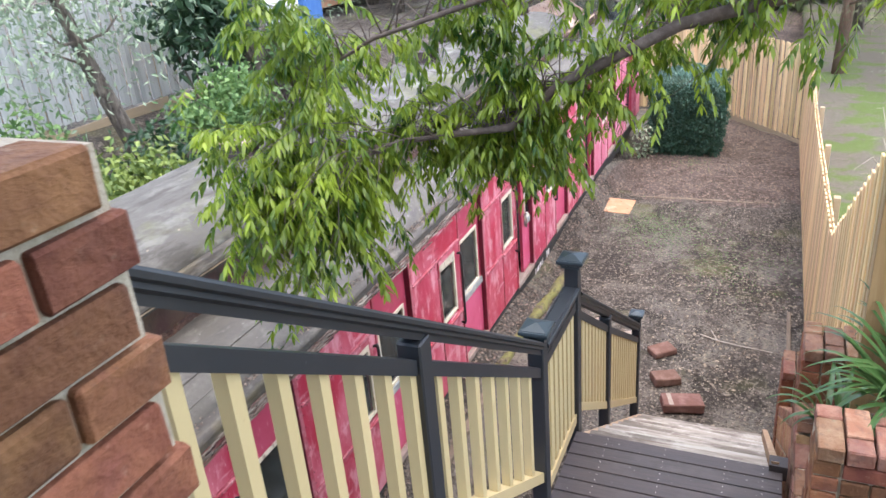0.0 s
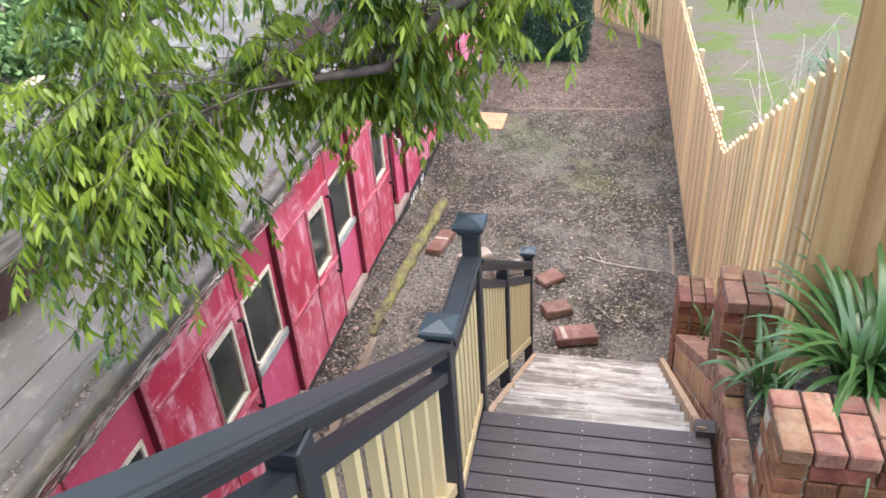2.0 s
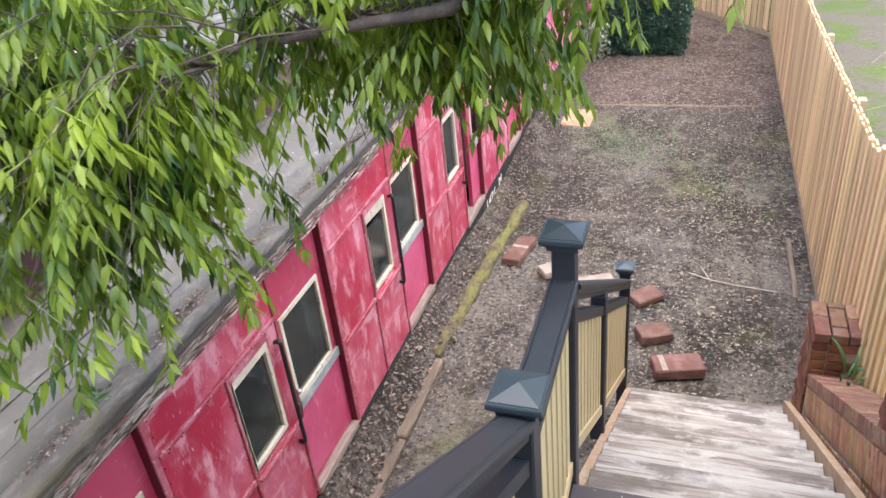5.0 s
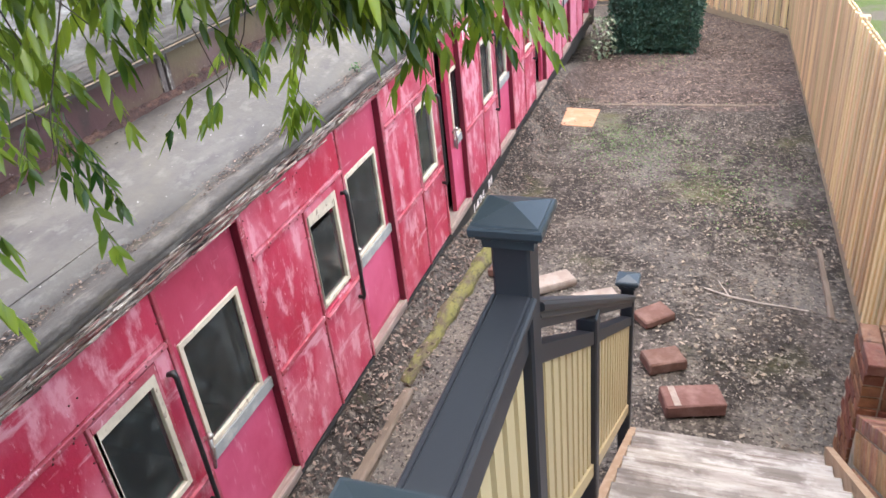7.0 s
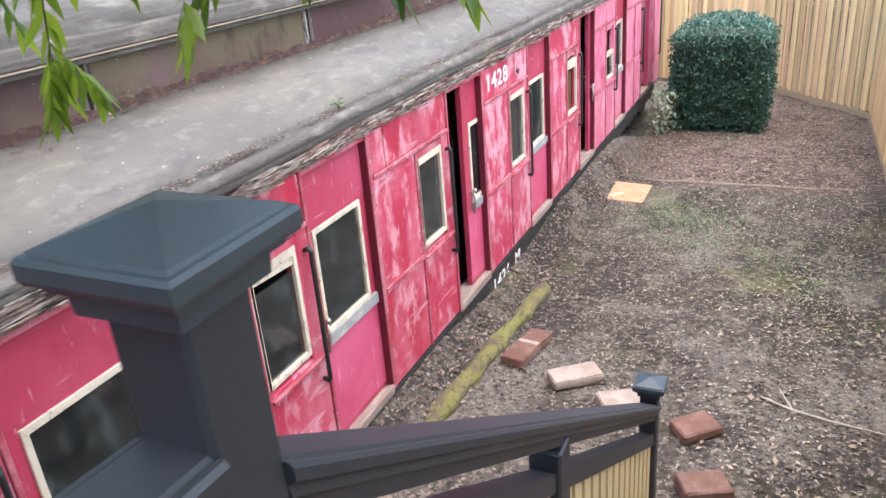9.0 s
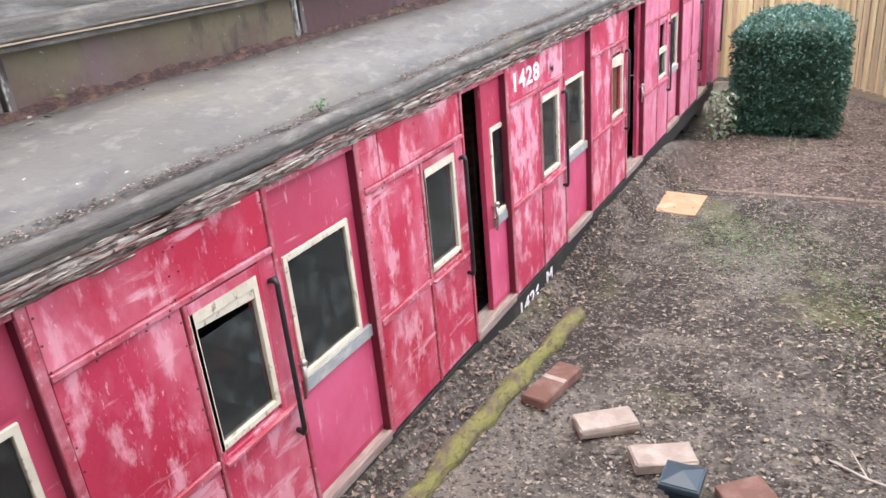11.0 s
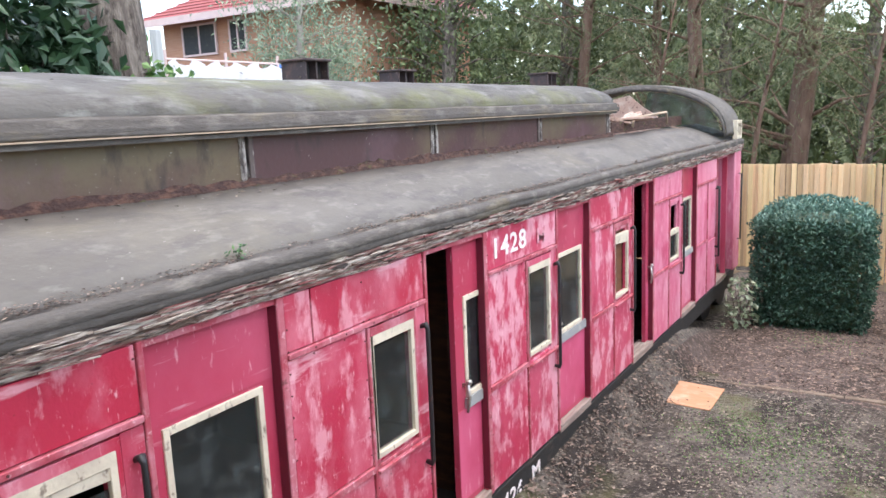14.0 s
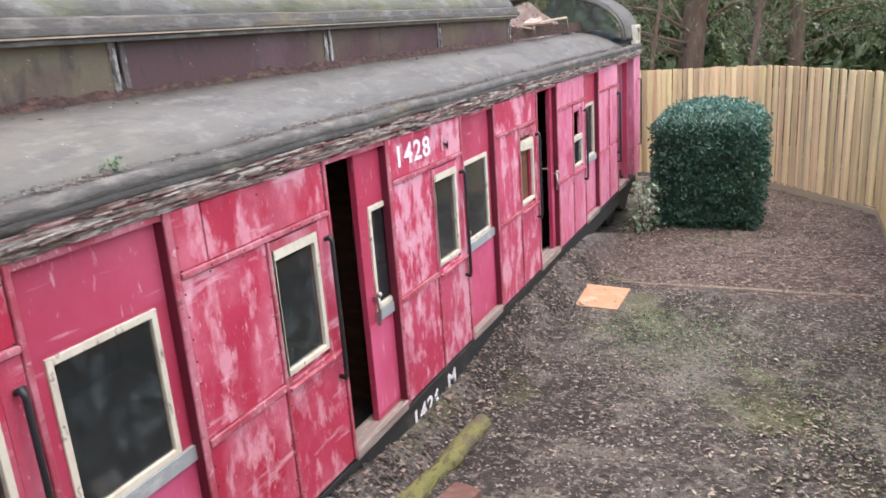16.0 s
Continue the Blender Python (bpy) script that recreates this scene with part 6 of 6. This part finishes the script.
woods = thing("far_woods", (-4, 45, 0), "dense far belt of trees beyond the gardens", "woods", kind="stuff")
P = np.column_stack([rng.uniform(-42, 30, 26000), rng.uniform(40, 47, 26000), rng.uniform(-0.5, 13, 26000)])
P[:, 2] *= np.where(P[:, 0] > -5, 0.72, 1.0)
P[:, 2] *= 0.72 + 0.28 * np.sin(P[:, 0] * 0.7) * np.sin(P[:, 0] * 0.23 + 1)
tagged(foliage("foliage", P, leaf_back, woods, 0.8, 0.25, 0.2), kind="stuff")

# ---- house beyond ----
house = thing("brick_house", (-19, 27.5, 2.5), "orange brick house with a red tiled roof", "house")
boxes("wall", [(-23.6, 24.2, 2.4, -15.0, 31.0, 6.7)], house_brick, house)
bm = bmesh.new()
e = [bm.verts.new(p) for p in ((-24.3, 23.5, 6.72), (-14.4, 23.5, 6.72), (-14.4, 31.6, 6.72), (-24.3, 31.6, 6.72))]
rg = [bm.verts.new(p) for p in ((-20.5, 27.5, 8.9), (-18.0, 27.5, 8.9))]
for fc in ((e[0], e[1], rg[1], rg[0]), (e[1], e[2], rg[1]), (e[2], e[3], rg[0], rg[1]), (e[3], e[0], rg[0])):
    bm.faces.new(fc)
bm.faces.new(e[::-1])
roof_ob = part("roof", bm, roof_tile, house, "red tiled hip roof")
bm = bmesh.new()
for i in range(1, 14):
    f = i / 14
    a, b = Vector((-24.3, 23.5, 6.72)).lerp(Vector((-20.5, 27.5, 8.9)), f), Vector((-14.4, 23.5, 6.72)).lerp(Vector((-18.0, 27.5, 8.9)), f)
    rod(bm, a, b, 0.035, n=5)
part("tile_course", bm, roof_tile, roof_ob)
boxes("fascia", [(-24.35, 23.44, 6.5, -14.35, 23.5, 6.74), (-14.4, 23.5, 6.5, -14.34, 31.6, 6.74)], white_trim, house)
for x0, x1 in ((-22.6, -20.9), (-20.3, -19.5)):
    wdw = boxes("window", [(x0, 24.12, 5.45, x1, 24.19, 5.52), (x0, 24.12, 6.45, x1, 24.19, 6.52), (x0, 24.12, 5.52, x0 + 0.07, 24.19, 6.45), (x1 - 0.07, 24.12, 5.52, x1, 24.19, 6.45), ((x0 + x1) / 2 - 0.03, 24.12, 5.52, (x0 + x1) / 2 + 0.03, 24.19, 6.45)], white_trim, house)
    boxes("pane", [(x0 + 0.05, 24.15, 5.5, x1 - 0.05, 24.17, 6.47)], black_steel, wdw)
screen = thing("shade_cloth_screen", (-11, 15.2, 2.6), "white shade cloth screen hung on a rail", "screen")
vs, fs = [], []
for i in range(41):
    y = 13.9 + 2.6 * i / 40
    x = -11 + 0.05 * math.sin(i * 1.3)
    vs += [(x, y, 2.6), (x + 0.02, y, 3.4), (x, y, 4.15 + 0.05 * math.sin(i * 0.9))]
for i in range(40):
    for q in (0, 1):
        fs.append((3 * i + q, 3 * i + q + 1, 3 * i + q + 4, 3 * i + q + 3))
ob = cloud("cloth", vs, fs, fabric, screen, smooth=True)
bm = bmesh.new()
rod(bm, (-11.06, 13.9, 4.2), (-11.06, 16.5, 4.2), 0.02)
for y in (13.9, 15.2, 16.5):
    rod(bm, (-11.06, y, 2.5), (-11.06, y, 4.35), 0.025)
part("rail", bm, white_trim, screen)
tank = thing("blue_tank", (-11.0, 16.9, 2.6), "blue plastic panel tank beside the screen", "tank")
bm = bmesh.new()
box(bm, -11.3, 16.6, 2.55, -10.8, 17.4, 4.2, 0.06)
part("body", bm, blue_plastic, tank)
far = thing("far_building", (9, 42, 0), "pale far building behind the trees", "house")
boxes("wall", [(5, 38.5, -0.5, 13, 39.5, 5.0)], pale_wall, far)
boxes("roof", [(4.6, 38.2, 5.0, 13.4, 39.9, 5.4)], grey_ledge, far)
for i in range(4):
    boxes("window", [(5.6 + i * 1.9, 38.44, 3.2, 6.7 + i * 1.9, 38.5, 4.3)], black_steel, far)


# ---- litter ----
def litter(name, x0, x1, y0, y1, n, material, label, size=(0.012, 0.04), zoff=0.006, height=None, clump=0.0):
    x, y = rng.uniform(x0, x1, n), rng.uniform(y0, y1, n)
    if clump:
        keep = np.array([noise.noise(Vector((a * clump, b * clump, 2.0))) > rng.uniform(-0.35, 0.45) for a, b in zip(x, y)])
        x, y = x[keep], y[keep]
    n = len(x)
    z = np.array([(height(a, b) if height else gz(a, b) + 0.035 * noise.noise(Vector((a * 0.9, b * 0.9, 0))) + 0.015 * noise.noise(Vector((a * 3, b * 3, 5)))) for a, b in zip(x, y)])
    a = rng.uniform(0, 2 * np.pi, n)
    d = np.column_stack([np.cos(a), np.sin(a), rng.normal(0, 0.22, n)])
    L = rng.uniform(size[0], size[1], n)
    v, f = leaf_mesh(np.column_stack([x, y, z + zoff + rng.uniform(0, 0.012, n)]), d, np.column_stack([-np.sin(a), np.cos(a), rng.normal(0, 0.3, n)]), L * 1.5, L * rng.uniform(0.2, 0.5, n), 0.0)
    ob = cloud(name, v, f, material)
    tagged(ob, label, "leaf litter", kind="stuff")


litter("leaf_litter", -3.0, 0.6, 6.4, 14.5, 30000, chip_mat, "dry brown leaf litter over the soil", (0.005, 0.030), clump=1.5)
litter("leaf_litter", -2.9, 0.6, 14.5, 21.0, 14000, red_chip, "reddish bark mulch and leaves", (0.012, 0.04))
litter("leaf_litter", -3.1, -2.75, 3.5, 15.0, 3000, red_chip, "reddish dead leaves piled beside the carriage", (0.02, 0.045), 0.01)
litter("roof_litter", -3.195, -3.135, -1.5, 18.8, 15000, red_chip, "dead leaves and twigs along the roof edge", (0.004, 0.017), 0.004,
       lambda x, y: 2.512 + max(0, (-3.15 - x)) * 0.45, 2.6)
litter("roof_litter", -3.80, -3.66, -1.5, 14.5, 900, chip_mat, "dead leaves along the clerestory foot", (0.012, 0.03), 0.0, lambda x, y: 2.735 + (-3.66 - x) * 0.3, 1.2)
litter("roof_litter", -4.4, -3.9, -1.5, 10, 90, chip_mat, "scattered dead leaves on the clerestory", (0.012, 0.03), 0.02, lambda x, y: 3.18 + 0.235 * math.sqrt(max(0, 1 - ((x + 4.55) / 0.765) ** 2)))
litter("leaf_litter", -1.2, 0.58, 6.9, 11.5, 1500, straw_chip, "long pale dry leaves over the soil", (0.018, 0.045), 0.012, clump=1.1)
litter("leaf_litter", -2.7, 0.5, 9.5, 14.4, 700, straw_chip, "long pale dry leaves over the soil", (0.016, 0.04), 0.012, clump=0.9)
litter("pale_pebbles", -2.9, 0.5, 6.6, 14.0, 1000, slab_grey, "scattered pale chips on the soil", (0.010, 0.034), 0.008)
for x, y, s, n in ((-1.5, 12.6, 0.45, 1800), (-0.3, 11.4, 0.5, 1100), (-1.95, 12.9, 0.3, 700), (-1.6, 16.9, 0.25, 300)):
    P = np.column_stack([rng.normal(x, s, n), rng.normal(y, s * 1.3, n), np.zeros(n)])
    P[:, 2] = [gz(a, b) + 0.01 for a, b in P[:, :2]]
    g = foliage("moss_patch", P, leaf_shrub, None, 0.024, 0.006, -1.0)
    tagged(g, "thin patch of low green weeds on the soil", "weeds", kind="stuff")
